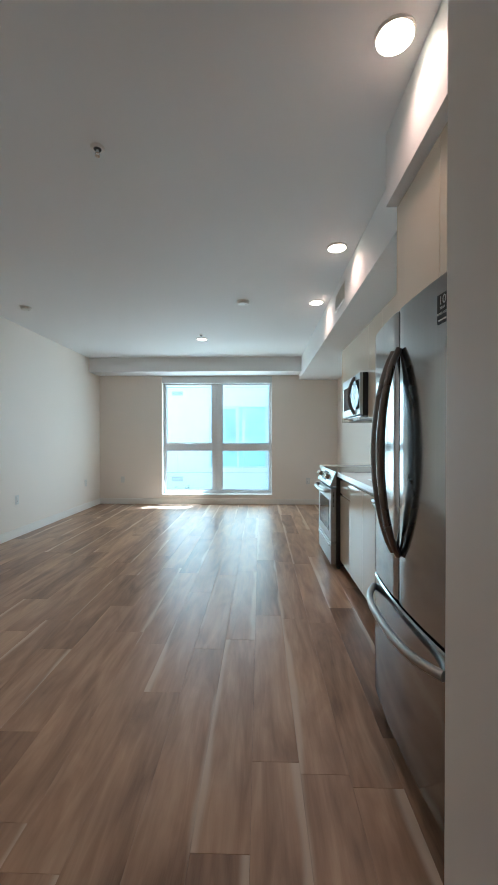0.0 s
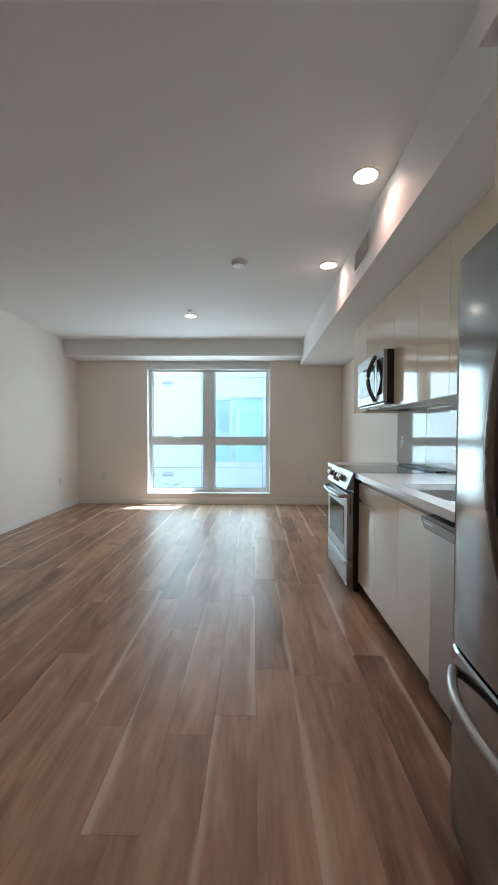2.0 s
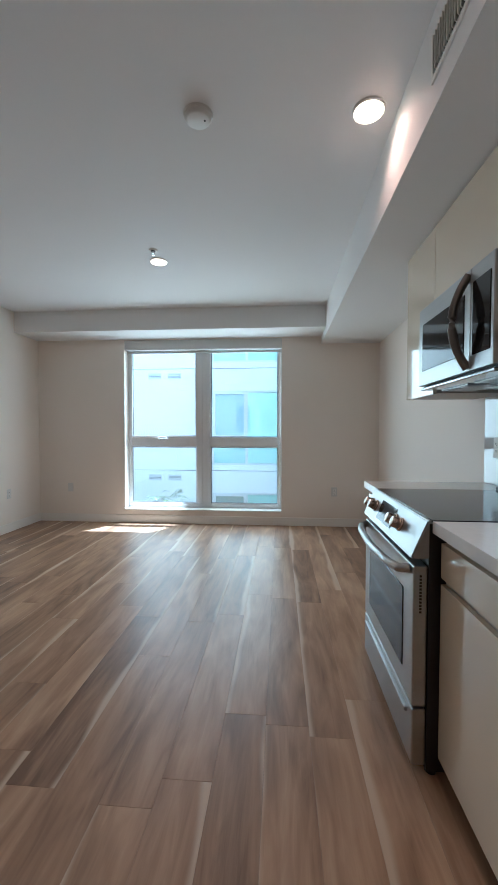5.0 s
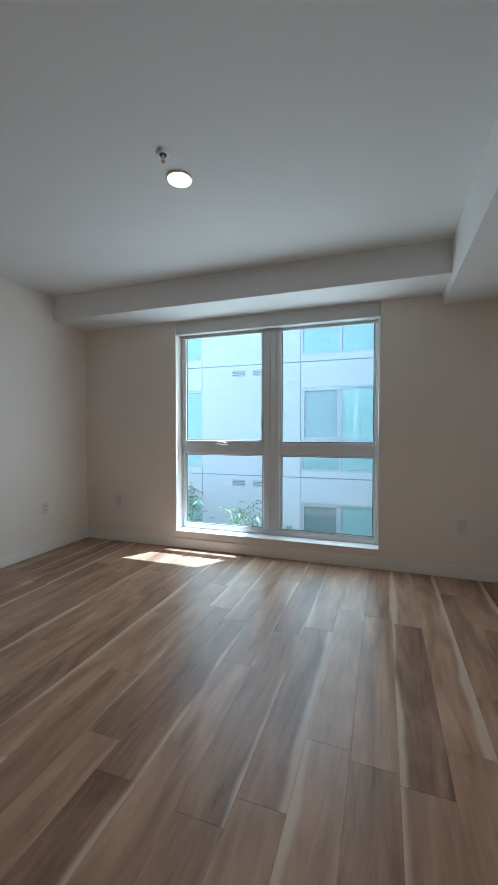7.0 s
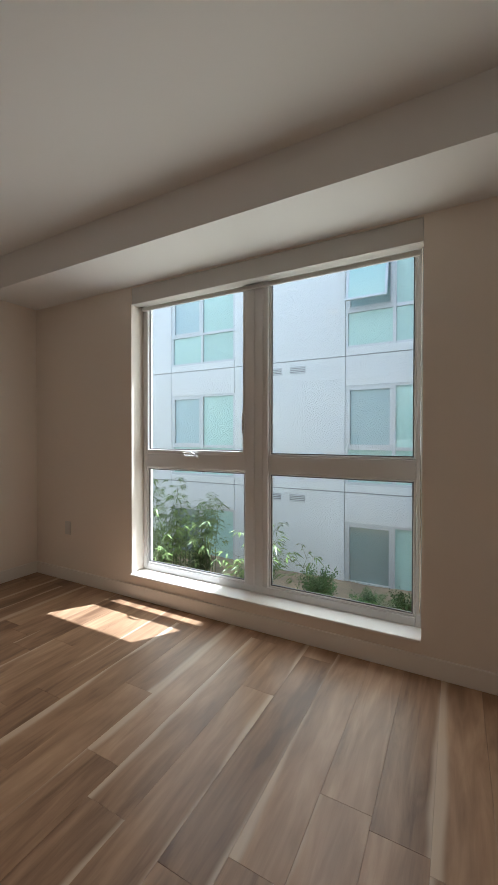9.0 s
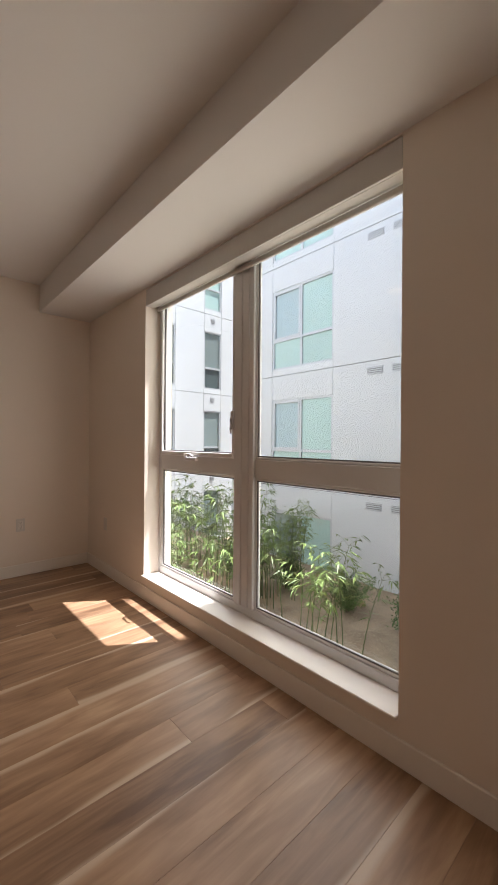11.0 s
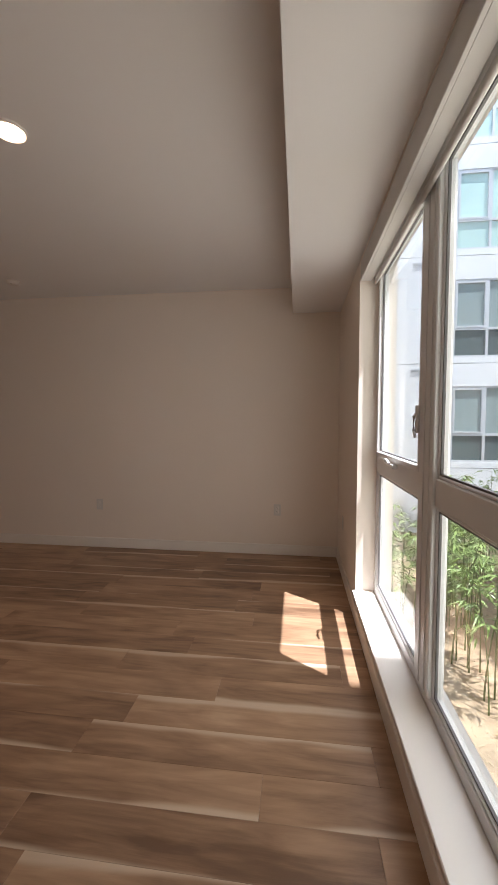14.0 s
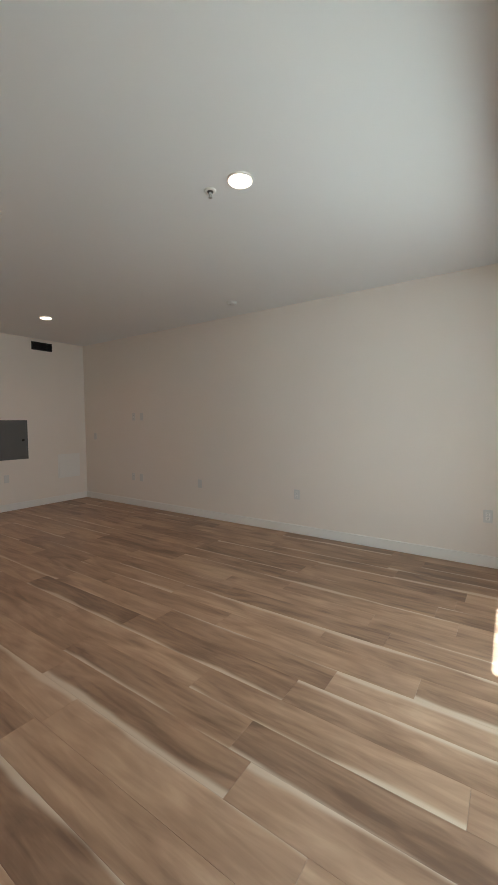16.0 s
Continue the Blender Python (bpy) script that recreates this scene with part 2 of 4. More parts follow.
def thing(name, label, category, at=(0, 0, 0), group="", kind=""):
    ob = new(name)
    ob.location = at
    ob.empty_display_size = 0.1
    return tagged(ob, label, category, group, kind)


def structure(name, bm, material, label, category):
    return tagged(new(name, mesh_of(name, bm, material)), label, category, kind="structure")


def B():
    return bmesh.new()


# ---- the room ----
XL, XR, YB, YE, H = -2.74, 1.755, 7.418, 0.694, 2.67
WX0, WX1, WZ0, WZ1 = -1.545, 0.533, 0.185, 2.412
bm = B()
box(bm, XL - 0.2, XR + 0.2, -2.2, 7.66, -0.3, -0.0065)
structure("floor", bm, UNDER, "brown oak-look plank floor with pale streaks", "floor")
bm = B()
box(bm, XL - 0.2, XR + 0.2, -2.2, 7.66, H, H + 0.3)
structure("ceiling", bm, CEIL, "smooth white painted ceiling", "ceiling")
bm = B()
box(bm, XL, 1.03, 6.957, YB, 2.422, H)
structure("ceiling_beam", bm, CEIL, "white painted dropped beam above the window", "beam")
bm = B()
box(bm, 1.03, XR, 2.03, YB, 2.331, H)
box(bm, 0.904, XR, 1.10, 2.03, 2.331, H)
structure("ceiling_bulkhead", bm, CEIL, "white painted bulkhead above the kitchen cabinets", "bulkhead")
bm = B()
box(bm, XL - 0.2, XL, YE - 0.2, YB + 0.24, 0, H)
structure("wall_west", bm, WALL, "plain white painted long wall", "wall")
bm = B()
box(bm, XR, XR + 0.2, 1.10, YB + 0.24, 0, H)
structure("wall_east", bm, WALL, "plain white painted kitchen wall", "wall")
bm = B()
box(bm, XL, WX0, YB, YB + 0.24, 0, H)
box(bm, WX1, XR, YB, YB + 0.24, 0, H)
box(bm, WX0, WX1, YB, YB + 0.24, 0, WZ0 - 0.012)
box(bm, WX0, WX1, YB, YB + 0.24, WZ1, H)
structure("wall_north", bm, WALL, "white painted wall with a large window opening", "wall")
bm = B()
box(bm, XL, -0.35, YE - 0.2, YE, 0, H)
box(bm, -0.55, -0.35, -2.0, YE - 0.2, 0, H)
structure("wall_south", bm, WALL, "white painted entry wall beside the hall opening", "wall")
bm = B()
box(bm, 0.75, XR + 0.2, -2.0, 1.10, 0, H)
structure("wall_hall", bm, WALL, "white painted hall wall ending at the refrigerator", "wall")
bm = B()
box(bm, -0.55, XR + 0.2, -2.2, -2.0, 0, H)
structure("wall_hall_end", bm, WALL, "plain white wall closing the hall", "wall")


def baseboard(x0, x1, y0, y1):
    bm = B()
    box(bm, x0, x1, y0, y1, 0, 0.105, 0.003)
    return structure("baseboard", bm, TRIM, "white painted flat baseboard", "baseboard")


baseboard(XL, XL + 0.014, YE, YB)
baseboard(XL + 0.014, XR - 0.014, YB - 0.014, YB)
baseboard(XR - 0.014, XR, 5.06, YB)
baseboard(XL + 0.014, -0.35, YE, YE + 0.014)
baseboard(0.736, 0.75, -2.0, 1.10)

# ---- window ----
win = tagged(new("window_1"), "large white vinyl four-pane window with one opening sash", "window", kind="structure")
F0, F1 = 7.545, 7.597
MX0, MX1, TZ0, TZ1 = -0.598, -0.422, 1.017, 1.127


def frame_bar(name, x0, x1, z0, z1, y0=F0, y1=F1, parent=win, mat=None):
    bm = B()
    box(bm, x0, x1, y0, y1, z0, z1, 0.004)
    return part(name, bm, mat or VINYL, parent)


frame_bar("frame_side", WX0, WX0 + 0.04, WZ0, WZ1)
frame_bar("frame_side", WX1 - 0.04, WX1, WZ0, WZ1)
frame_bar("frame_bottom", WX0 + 0.04, WX1 - 0.04, WZ0, 0.238)
frame_bar("frame_top", WX0 + 0.04, WX1 - 0.04, 2.33, WZ1)
frame_bar("mullion", MX0, MX1, 0.238, 2.33, F0 - 0.012)
frame_bar("transom", WX0 + 0.04, MX0, TZ0, TZ1)
frame_bar("transom", MX1, WX1 - 0.04, TZ0, TZ1)
for x in ((MX0 + MX1) / 2 - 0.02, (MX0 + MX1) / 2 + 0.045):
    frame_bar("cover_strip", x, x + 0.008, 0.24, 2.33, F0 - 0.016, F0 - 0.011)
panes = [(WX0 + 0.04, MX0, 0.238, TZ0), (MX1, WX1 - 0.04, 0.238, TZ0), (MX1, WX1 - 0.04, TZ1, 2.33), (WX0 + 0.04, MX0, TZ1, 2.33)]
for i, (x0, x1, z0, z1) in enumerate(panes):
    holder = win
    if i == 3:
        bm = B()
        for q in ((x0, x0 + 0.02, z0, z1), (x1 - 0.02, x1, z0, z1), (x0 + 0.02, x1 - 0.02, z0, z0 + 0.03), (x0 + 0.02, x1 - 0.02, z1 - 0.03, z1)):
            box(bm, q[0], q[1], F0 - 0.012, F1 - 0.02, q[2], q[3], 0.004)
        holder = part("opening_sash", bm, VINYL, win, "white opening sash with crank handle")
        x0, x1, z0, z1 = x0 + 0.02, x1 - 0.02, z0 + 0.03, z1 - 0.03
    else:
        for q in ((x0, x0 + 0.014, z0, z1), (x1 - 0.014, x1, z0, z1), (x0 + 0.014, x1 - 0.014, z0, z0 + 0.014), (x0 + 0.014, x1 - 0.014, z1 - 0.014, z1)):
            frame_bar("glazing_bead", q[0], q[1], q[2], q[3], F0 + 0.006, F1 - 0.01)
    bm = B()
    box(bm, x0, x1, F0 + 0.022, F0 + 0.028, z0, z1)
    pane = part("pane", bm, GLASS, holder)
    pane.visible_shadow = False
    k = 0.0 if i == 3 else 0.014
    bm = B()
    for q in ((x0 + k, x0 + k + 0.007, z0 + k, z1 - k), (x1 - k - 0.007, x1 - k, z0 + k, z1 - k), (x0 + k + 0.007, x1 - k - 0.007, z0 + k, z0 + k + 0.007), (x0 + k + 0.007, x1 - k - 0.007, z1 - k - 0.007, z1 - k)):
        box(bm, q[0], q[1], F0 + 0.012, F0 + 0.0215, q[2], q[3])
    part("gasket", bm, GASKET, holder, "dark grey glazing gasket")
# crank on the transom and latch on the mullion
bm = B()
box(bm, -1.13, -0.99, F0 - 0.03, F0 - 0.001, 1.095, 1.118, 0.005, 2)
tube(bm, [(-1.11, F0 - 0.03, 1.118), (-1.10, F0 - 0.045, 1.135), (-1.03, F0 - 0.05, 1.142), (-1.0, F0 - 0.045, 1.125)], 0.008)
part("crank_handle", bm, VINYL, win, "white folding crank handle", True)
bm = B()
box(bm, -0.618, -0.595, F0 - 0.026, F0 - 0.013, 1.30, 1.42, 0.004, 2)
tube(bm, [(-0.606, F0 - 0.022, 1.39), (-0.606, F0 - 0.034, 1.37), (-0.606, F0 - 0.034, 1.31), (-0.606, F0 - 0.026, 1.28)], 0.006)
part("latch", bm, VINYL, win, "white sash latch", True)
bm = B()
box(bm, WX0, WX1, YB - 0.022, F0, WZ0 - 0.012, WZ0 + 0.002, 0.003)
part("sill", bm, TRIM, win, "white window sill")

blind = thing("roller_blind", "pale grey roller blind rolled up behind its valance", "blind")
bm = B()
box(bm, WX0 + 0.003, WX1 - 0.003, YB + 0.001, YB + 0.016, 2.283, WZ1 - 0.003, 0.002)
box(bm, WX0 + 0.003, WX1 - 0.003, YB + 0.016, YB + 0.074, 2.283, 2.297, 0.002)
box(bm, WX0 + 0.003, WX1 - 0.003, YB + 0.016, YB + 0.10, WZ1 - 0.015, WZ1 - 0.003)
part("valance", bm, VALANCE, blind)
bm = B()
tube(bm, [(WX0 + 0.02, YB + 0.098, 2.315), (WX1 - 0.02, YB + 0.098, 2.315)], 0.024, 18)
part("rolled_fabric", bm, VALANCE, blind, "", True)
bm = B()
box(bm, WX0 + 0.02, WX1 - 0.02, YB + 0.085, YB + 0.105, 2.252, 2.284, 0.008, 3)
part("hem_bar", bm, VALANCE, blind, "", True)
bm = B()
tube(bm, [(WX1 - 0.012, YB + 0.05, 2.27), (WX1 - 0.011, YB + 0.05, 1.2), (WX1 - 0.012, YB + 0.05, 0.30)], 0.0025, 6)
part("pull_chain", bm, CHROME, blind)

# ---- ceiling fittings ----
for lx, ly in LAMPS:
    d = thing("recessed_light", "round white recessed ceiling light, switched on", "ceiling light", (lx, ly, H), "ceiling lights")
    bm = B()
    prof = [(0.073, 0.0), (0.072, -0.007), (0.067, -0.010), (0.063, -0.009)]
    ring = [[bm.verts.new((r * math.cos(a), r * math.sin(a), z)) for a in [k * math.tau / 40 for k in range(40)]] for r, z in prof]
    for u, v in zip(ring, ring[1:]):
        for k in range(40):
            bm.faces.new((u[k], u[(k + 1) % 40], v[(k + 1) % 40], v[k]))
    part("trim_ring", bm, TRIM, d, "", True)
    bm = B()
    cyl(bm, pose(0, 0, -0.008), 0.064, 0.064, 0.008, 40)
    part("diffuser", bm, LIT, d, "glowing warm white diffuser")


def sprinkler(x, y):
    s = thing("sprinkler_head", "small white and chrome ceiling sprinkler head", "sprinkler", (x, y, H), "sprinklers")
    bm = B()
    cyl(bm, pose(0, 0, -0.005), 0.030, 0.036, 0.008, 28, 0.002)
    part("escutcheon", bm, TRIM, s, "", True)
    bm = B()
    cyl(bm, pose(0, 0, -0.010), 0.017, 0.019, 0.003, 20)
    part("recess", bm, SLOT, s, "dark recess round the nozzle")
    bm = B()
    cyl(bm, pose(0, 0, -0.018), 0.007, 0.009, 0.016, 12)
    for a in (0, math.pi):
        tube(bm, [(0.008 * math.cos(a), 0.008 * math.sin(a), -0.022), (0.012 * math.cos(a), 0.012 * math.sin(a), -0.031), (0.003 * math.cos(a), 0.003 * math.sin(a), -0.040)], 0.002, 6)
    cyl(bm, pose(0, 0, -0.041), 0.012, 0.012, 0.002, 16)
    part("nozzle", bm, CHROME, s, "chrome nozzle and deflector", True)


sprinkler(-0.51, 5.50)
sprinkler(-0.50, 2.065)


def detector(x, y, r):
    s = thing("smoke_detector", "round white plastic smoke detector", "smoke detector", (x, y, H), "smoke detectors")
    bm = B()
    cyl(bm, pose(0, 0, -0.006), r * 0.95, r, 0.012, 32, 0.002)
    part("base", bm, PLATE, s, "", True)
    bm = B()
    cyl(bm, pose(0, 0, -0.021), r * 0.78, r * 0.92, 0.018, 32, 0.005)
    part("cover", bm, PLATE, s, "", True)
    bm = B()
    cyl(bm, pose(r * 0.45, 0, -0.0305), r * 0.07, r * 0.07, 0.002, 12)
    part("indicator", bm, SLOT, s)


detector(0.128, 4.22, 0.068)
detector(-2.26, 4.335, 0.060)


def vent(m, w, h, label, dark):
    """A louvred grille in its own xz plane, facing -y."""
    v = thing("air_vent", label, "air vent")
    v.matrix_world = m
    bm = B()
    t = 0.018
    for q in ((-w / 2, w / 2, h / 2 - t, h / 2), (-w / 2, w / 2, -h / 2, -h / 2 + t), (-w / 2, -w / 2 + t, -h / 2 + t, h / 2 - t), (w / 2 - t, w / 2, -h / 2 + t, h / 2 - t)):
        box(bm, q[0], q[1], -0.008, 0, q[2], q[3], 0.002)
    part("frame", bm, dark if dark is BLACK else TRIM, v)
    bm = B()
    box(bm, -w / 2 + t, w / 2 - t, -0.002, 0, -h / 2 + t, h / 2 - t)
    part("backing", bm, GAP, v)
    k = int((w - 2 * t) / 0.018)
    bm = B()
    box(bm, -0.0012, 0.0012, -0.007, 0.007, -h / 2 + t, h / 2 - t)
    me = mesh_of("slat", bm, dark)
    for i in range(k):
        s = new("slat", me)
        s.parent = v
        s.matrix_basis = pose(-w / 2 + t + (i + 0.5) * (w - 2 * t) / k, -0.009, 0, 0, 0, 38)


vent(pose(1.03, 3.67, 2.50, 0, 0, -90), 0.37, 0.16, "white louvred supply grille on the bulkhead face", TRIM)
vent(pose(-2.02, YE, 2.555, 0, 0, 180), 0.33, 0.13, "dark louvred grille high on the entry wall", BLACK)


# ---- wall plates ----
def plate(m, kind_of):
    o = thing("wall_outlet" if kind_of != "blank" else "wall_plate", {"duplex": "white duplex power outlet on the wall", "blank": "small blank white plate on the wall", "data": "white data outlet plate on the wall"}[kind_of], "outlet", group="wall outlets")
    o.matrix_world = m
    bm = B()
    box(bm, -0.036, 0.036, -0.006, 0, -0.058, 0.058, 0.003, 2)
    part("cover_plate", bm, PLATE, o)
    if kind_of == "duplex":
        for dz in (-0.02, 0.02):
            bm = B()
            box(bm, -0.017, 0.017, -0.009, -0.005, dz - 0.015, dz + 0.015, 0.003)
            r = part("receptacle", bm, TRIM, o)
            bm = B()
            box(bm, -0.008, -0.005, -0.0098, -0.0088, dz - 0.002, dz + 0.009)
            box(bm, 0.005, 0.008, -0.0098, -0.0088, dz - 0.002, dz + 0.009)
            cyl(bm, pose(0, -0.0093, dz - 0.008, 90), 0.003, 0.003, 0.001, 8)
            part("slots", bm, SLOT, r)
    elif kind_of == "data":
        bm = B()
        box(bm, -0.010, 0.010, -0.009, -0.005, -0.012, 0.012, 0.002)
        part("jack", bm, SLOT, o)


for y, z, k in ((2.02, 1.415, "duplex"), (2.207, 1.415, "blank"), (0.99, 1.095, "blank"), (1.98, 0.46, "duplex"), (2.17, 0.46, "blank"), (3.39, 0.465, "blank"), (4.905, 0.465, "duplex"), (6.815, 0.46, "duplex")):
    plate(pose(XL, y, z, 0, 0, 90), k)
plate(pose(1.205, YB, 0.445), "duplex")
plate(pose(-2.30, YB, 0.46), "blank")
plate(pose(-1.415, YE, 0.49, 0, 0, 180), "blank")

# electrical panel and access cover on the entry wall
ep = thing("electrical_panel", "dark grey metal electrical panel with a latch", "electrical panel")
bm = B()
box(bm, -1.745, -1.32, YE, YE + 0.008, 0.773, 1.376, 0.002)
part("flange", bm, PANELGREY, ep)
bm = B()
box(bm, -1.715, -1.35, YE + 0.008, YE + 0.016, 0.81, 1.34, 0.003)
door = part("door", bm, PANELGREY, ep)
bm = B()
box(bm, -1.69, -1.65, YE + 0.016, YE + 0.022, 1.05, 1.085, 0.003)
part("latch", bm, BLACK, door, "black latch")
ac = thing("access_panel", "flush white square access panel", "access panel")
bm = B()
box(bm, -2.61, -2.215, YE, YE + 0.004, 0.40, 0.80, 0.001)
part("frame", bm, TRIM, ac)
bm = B()
box(bm, -2.59, -2.235, YE + 0.004, YE + 0.008, 0.42, 0.78, 0.002)
part("door", bm, TRIM, ac)

# ---- kitchen ----
UX, UZ0, UZ1 = 1.335, 1.43, 2.329
CX, CTOP = 1.03, 0.915


def upper_cabinet(y0, y1, z0, leaves=1, label="glossy beige handleless wall cabinet"):
    c = thing("wall_cabinet", label, "cabinet", group="wall cabinets")
    bm = B()
    box(bm, UX + 0.021, XR - 0.001, y0, y1, z0, UZ1)
    part("body", bm, CARCASS, c)
    w = (y1 - y0) / leaves
    for i in range(leaves):
        bm = B()
        box(bm, UX, UX + 0.019, y0 + i * w + 0.0015, y0 + (i + 1) * w - 0.0015, z0 - 0.004, UZ1 - 0.006, 0.001)
        part("door", bm, GLOSSY, c)


upper_cabinet(4.606, 5.05, UZ0)
upper_cabinet(3.867, 4.606, 1.872, 1, "glossy beige short cabinet above the microwave")
upper_cabinet(3.438, 3.867, UZ0)
upper_cabinet(3.025, 3.438, UZ0)
upper_cabinet(2.60, 3.025, UZ0)
upper_cabinet(2.03, 2.60, UZ0)
oc = thing("fridge_top_cabinet", "glossy beige cabinet above the refrigerator", "cabinet")
bm = B()
box(bm, 0.973, XR - 0.001, 1.13, 2.02, 1.80, UZ1)
part("body", bm, CARCASS, oc)
for a, b in ((1.135, 1.577), (1.580, 2.018)):
    bm = B()
    box(bm, 0.952, 0.972, a, b, 1.80, UZ1 - 0.006, 0.001)
    part("door", bm, GLOSSY, oc)
sp = thing("fridge_side_panel", "beige lacquered tall panel beside the refrigerator", "panel")
bm = B()
box(bm, 1.0, XR - 0.001, 2.033, 2.051, 0, UZ0 - 0.01, 0.001)
part("panel", bm, GLOSSY, sp)

# under-cabinet strip light and its cable
st = thing("strip_light", "slim white led strip light under the cabinets", "strip light")
bm = B()
box(bm, 1.545, 1.575, 2.20, 3.30, 1.414, 1.425, 0.002)
part("housing", bm, TRIM, st)
bm = B()
box(bm, 1.55, 1.57, 2.21, 3.29, 1.410, 1.4135)
part("diffuser", bm, LITSTRIP, st, "glowing white diffuser")
bm = B()
tube(bm, [(1.56, 3.30, 1.418), (1.53, 3.36, 1.405), (1.48, 3.42, 1.417), (1.46, 3.55, 1.420)], 0.004, 6)
part("cable", bm, PLATE, st)

# splashback of large glazed panels
bs = thing("backsplash", "glazed pale grey splashback panels behind the counter", "backsplash")
for a, b in ((2.053, 3.10), (3.103, 4.20), (4.203, 4.866)):
    bm = B()
    box(bm, XR - 0.018, XR - 0.001, a, b, CTOP + 0.001, UZ0 - 0.001, 0.0015)
    part("panel", bm, SPLASH, bs)
plate(pose(XR - 0.018, 3.62, 1.13, 0, 0, -90), "duplex")
plate(pose(XR - 0.018, 4.72, 1.13, 0, 0, -90), "duplex")


def base_cabinet(y0, y1, drawer, label, body_top=0.874):
    c = thing("base_cabinet", label, "cabinet", group="base cabinets")
    bm = B()
    box(bm, CX + 0.05, XR - 0.001, y0, y1, 0.09, body_top)
    part("body", bm, CARCASS, c)
    bm = B()
    box(bm, CX + 0.09, CX + 0.105, y0, y1, 0, 0.09)
    part("toe_kick", bm, GAP, c)
    top = 0.842
    if drawer:
        bm = B()
        box(bm, CX + 0.028, CX + 0.048, y0 + 0.0015, y1 - 0.0015, 0.722, top, 0.001)
        part("drawer_front", bm, GLOSSY, c)
        top = 0.700
    bm = B()
    box(bm, CX + 0.028, CX + 0.048, y0 + 0.0015, y1 - 0.0015, 0.09, top, 0.001)
    part("door", bm, GLOSSY, c)
    bm = B()
    box(bm, CX + 0.046, CX + 0.062, y0 + 0.001, y1 - 0.001, 0.66, 0.873)
    part("finger_channel", bm, CARCASS, c)


base_cabinet(4.556, 4.86, False, "glossy beige handleless base cabinet beyond the range")
base_cabinet(3.41, 3.792, True, "glossy beige base cabinet with a top drawer")
base_cabinet(3.015, 3.41, False, "glossy beige handleless sink cabinet", 0.67)
base_cabinet(2.566, 3.015, False, "glossy beige handleless sink cabinet", 0.67)

# worktops; the long one is cut out for the sink
SX0, SX1, SY0, SY1 = 1.13, 1.50, 2.58, 3.20
wt = thing("worktop", "white quartz worktop with an undermount sink cutout", "worktop")
bm = B()
N = 40
outer, inner = [], []
cx, cy, hx, hy = (SX0 + SX1) / 2, (SY0 + SY1) / 2, (SX1 - SX0) / 2, (SY1 - SY0) / 2


def rounded(k, sx, sy, rad, n=N):
    a = k * math.tau / n + math.pi / n
    c, s = math.cos(a), math.sin(a)
    return (cx + (sx - rad) * (1 if c > 0 else -1) + rad * c, cy + (sy - rad) * (1 if s > 0 else -1) + rad * s)


for k in range(N):
    ix, iy = rounded(k, hx, hy, 0.07)
    c, s = math.cos(k * math.tau / N + math.pi / N), math.sin(k * math.tau / N + math.pi / N)
    ox, oy = rounded(k, hx + 0.05, hy + 0.05, 0.0005)
    inner.append([bm.verts.new((ix, iy, z)) for z in (CTOP, CTOP - 0.04)])
    outer.append([bm.verts.new((ox, oy, z)) for z in (CTOP, CTOP - 0.04)])
for k in range(N):
    q = (k + 1) % N
    bm.faces.new((inner[k][0], inner[q][0], outer[q][0], outer[k][0]))
    bm.faces.new((inner[k][0], inner[k][1], inner[q][1], inner[q][0]))
    bm.faces.new((inner[k][1], inner[q][1], outer[q][1], outer[k][1]))
bmesh.ops.remove_doubles(bm, verts=bm.verts, dist=0.0002)
x0, x1, y0, y1 = cx - hx - 0.05, cx + hx + 0.05, cy - hy - 0.05, cy + hy + 0.05
box(bm, CX, x0, 2.053, 3.795, CTOP - 0.04, CTOP)
box(bm, x1, XR - 0.001, 2.053, 3.795, CTOP - 0.04, CTOP)
box(bm, x0, x1, 2.053, y0, CTOP - 0.04, CTOP)
box(bm, x0, x1, y1, 3.795, CTOP - 0.04, CTOP)
part("slab", bm, STONE, wt)
wt2 = thing("worktop", "short white quartz worktop beyond the range", "worktop")
bm = B()
box(bm, CX, XR - 0.001, 4.553, 4.866, CTOP - 0.04, CTOP, 0.002)
part("slab", bm, STONE, wt2)
sk = thing("kitchen_sink", "brushed steel undermount kitchen sink", "sink")
bm = B()
rows = []
for grow, z, rad in ((0.006, CTOP - 0.041, 0.07), (0.004, CTOP - 0.20, 0.07), (-0.03, CTOP - 0.225, 0.06), (-0.15, CTOP - 0.23, 0.03)):
    rows.append([bm.verts.new((*rounded(k, hx + grow, hy + grow, rad), z)) for k in range(N)])
for u, v in zip(rows, rows[1:]):
    for k in range(N):
        bm.faces.new((u[k], u[(k + 1) % N], v[(k + 1) % N], v[k]))
bm.faces.new(rows[-1])
part("bowl", bm, SATIN, sk, "", True)
bm = B()
cyl(bm, pose(cx, cy, CTOP - 0.228), 0.045, 0.045, 0.006, 24, 0.002)
part("drain", bm, CHROME, sk)
ag = thing("air_gap_cap", "chrome cylindrical air gap cap on the worktop", "air gap")
bm = B()
cyl(bm, pose(1.565, 3.18, CTOP + 0.028), 0.022, 0.022, 0.055, 24, 0.004)
part("cap", bm, CHROME, ag, "", True)
fa = thing("kitchen_faucet", "brushed steel kitchen faucet with a long spout", "faucet")
bm = B()
cyl(bm, pose(1.60, 2.72, CTOP + 0.01), 0.028, 0.026, 0.02, 24, 0.003)
tube(bm, [(1.60, 2.72, CTOP + 0.02), (1.60, 2.72, 1.19), (1.593, 2.732, 1.215), (1.575, 2.755, 1.228), (1.43, 2.96, 1.228)], 0.016, 14)
part("spout", bm, STEEL, fa, "", True)
bm = B()
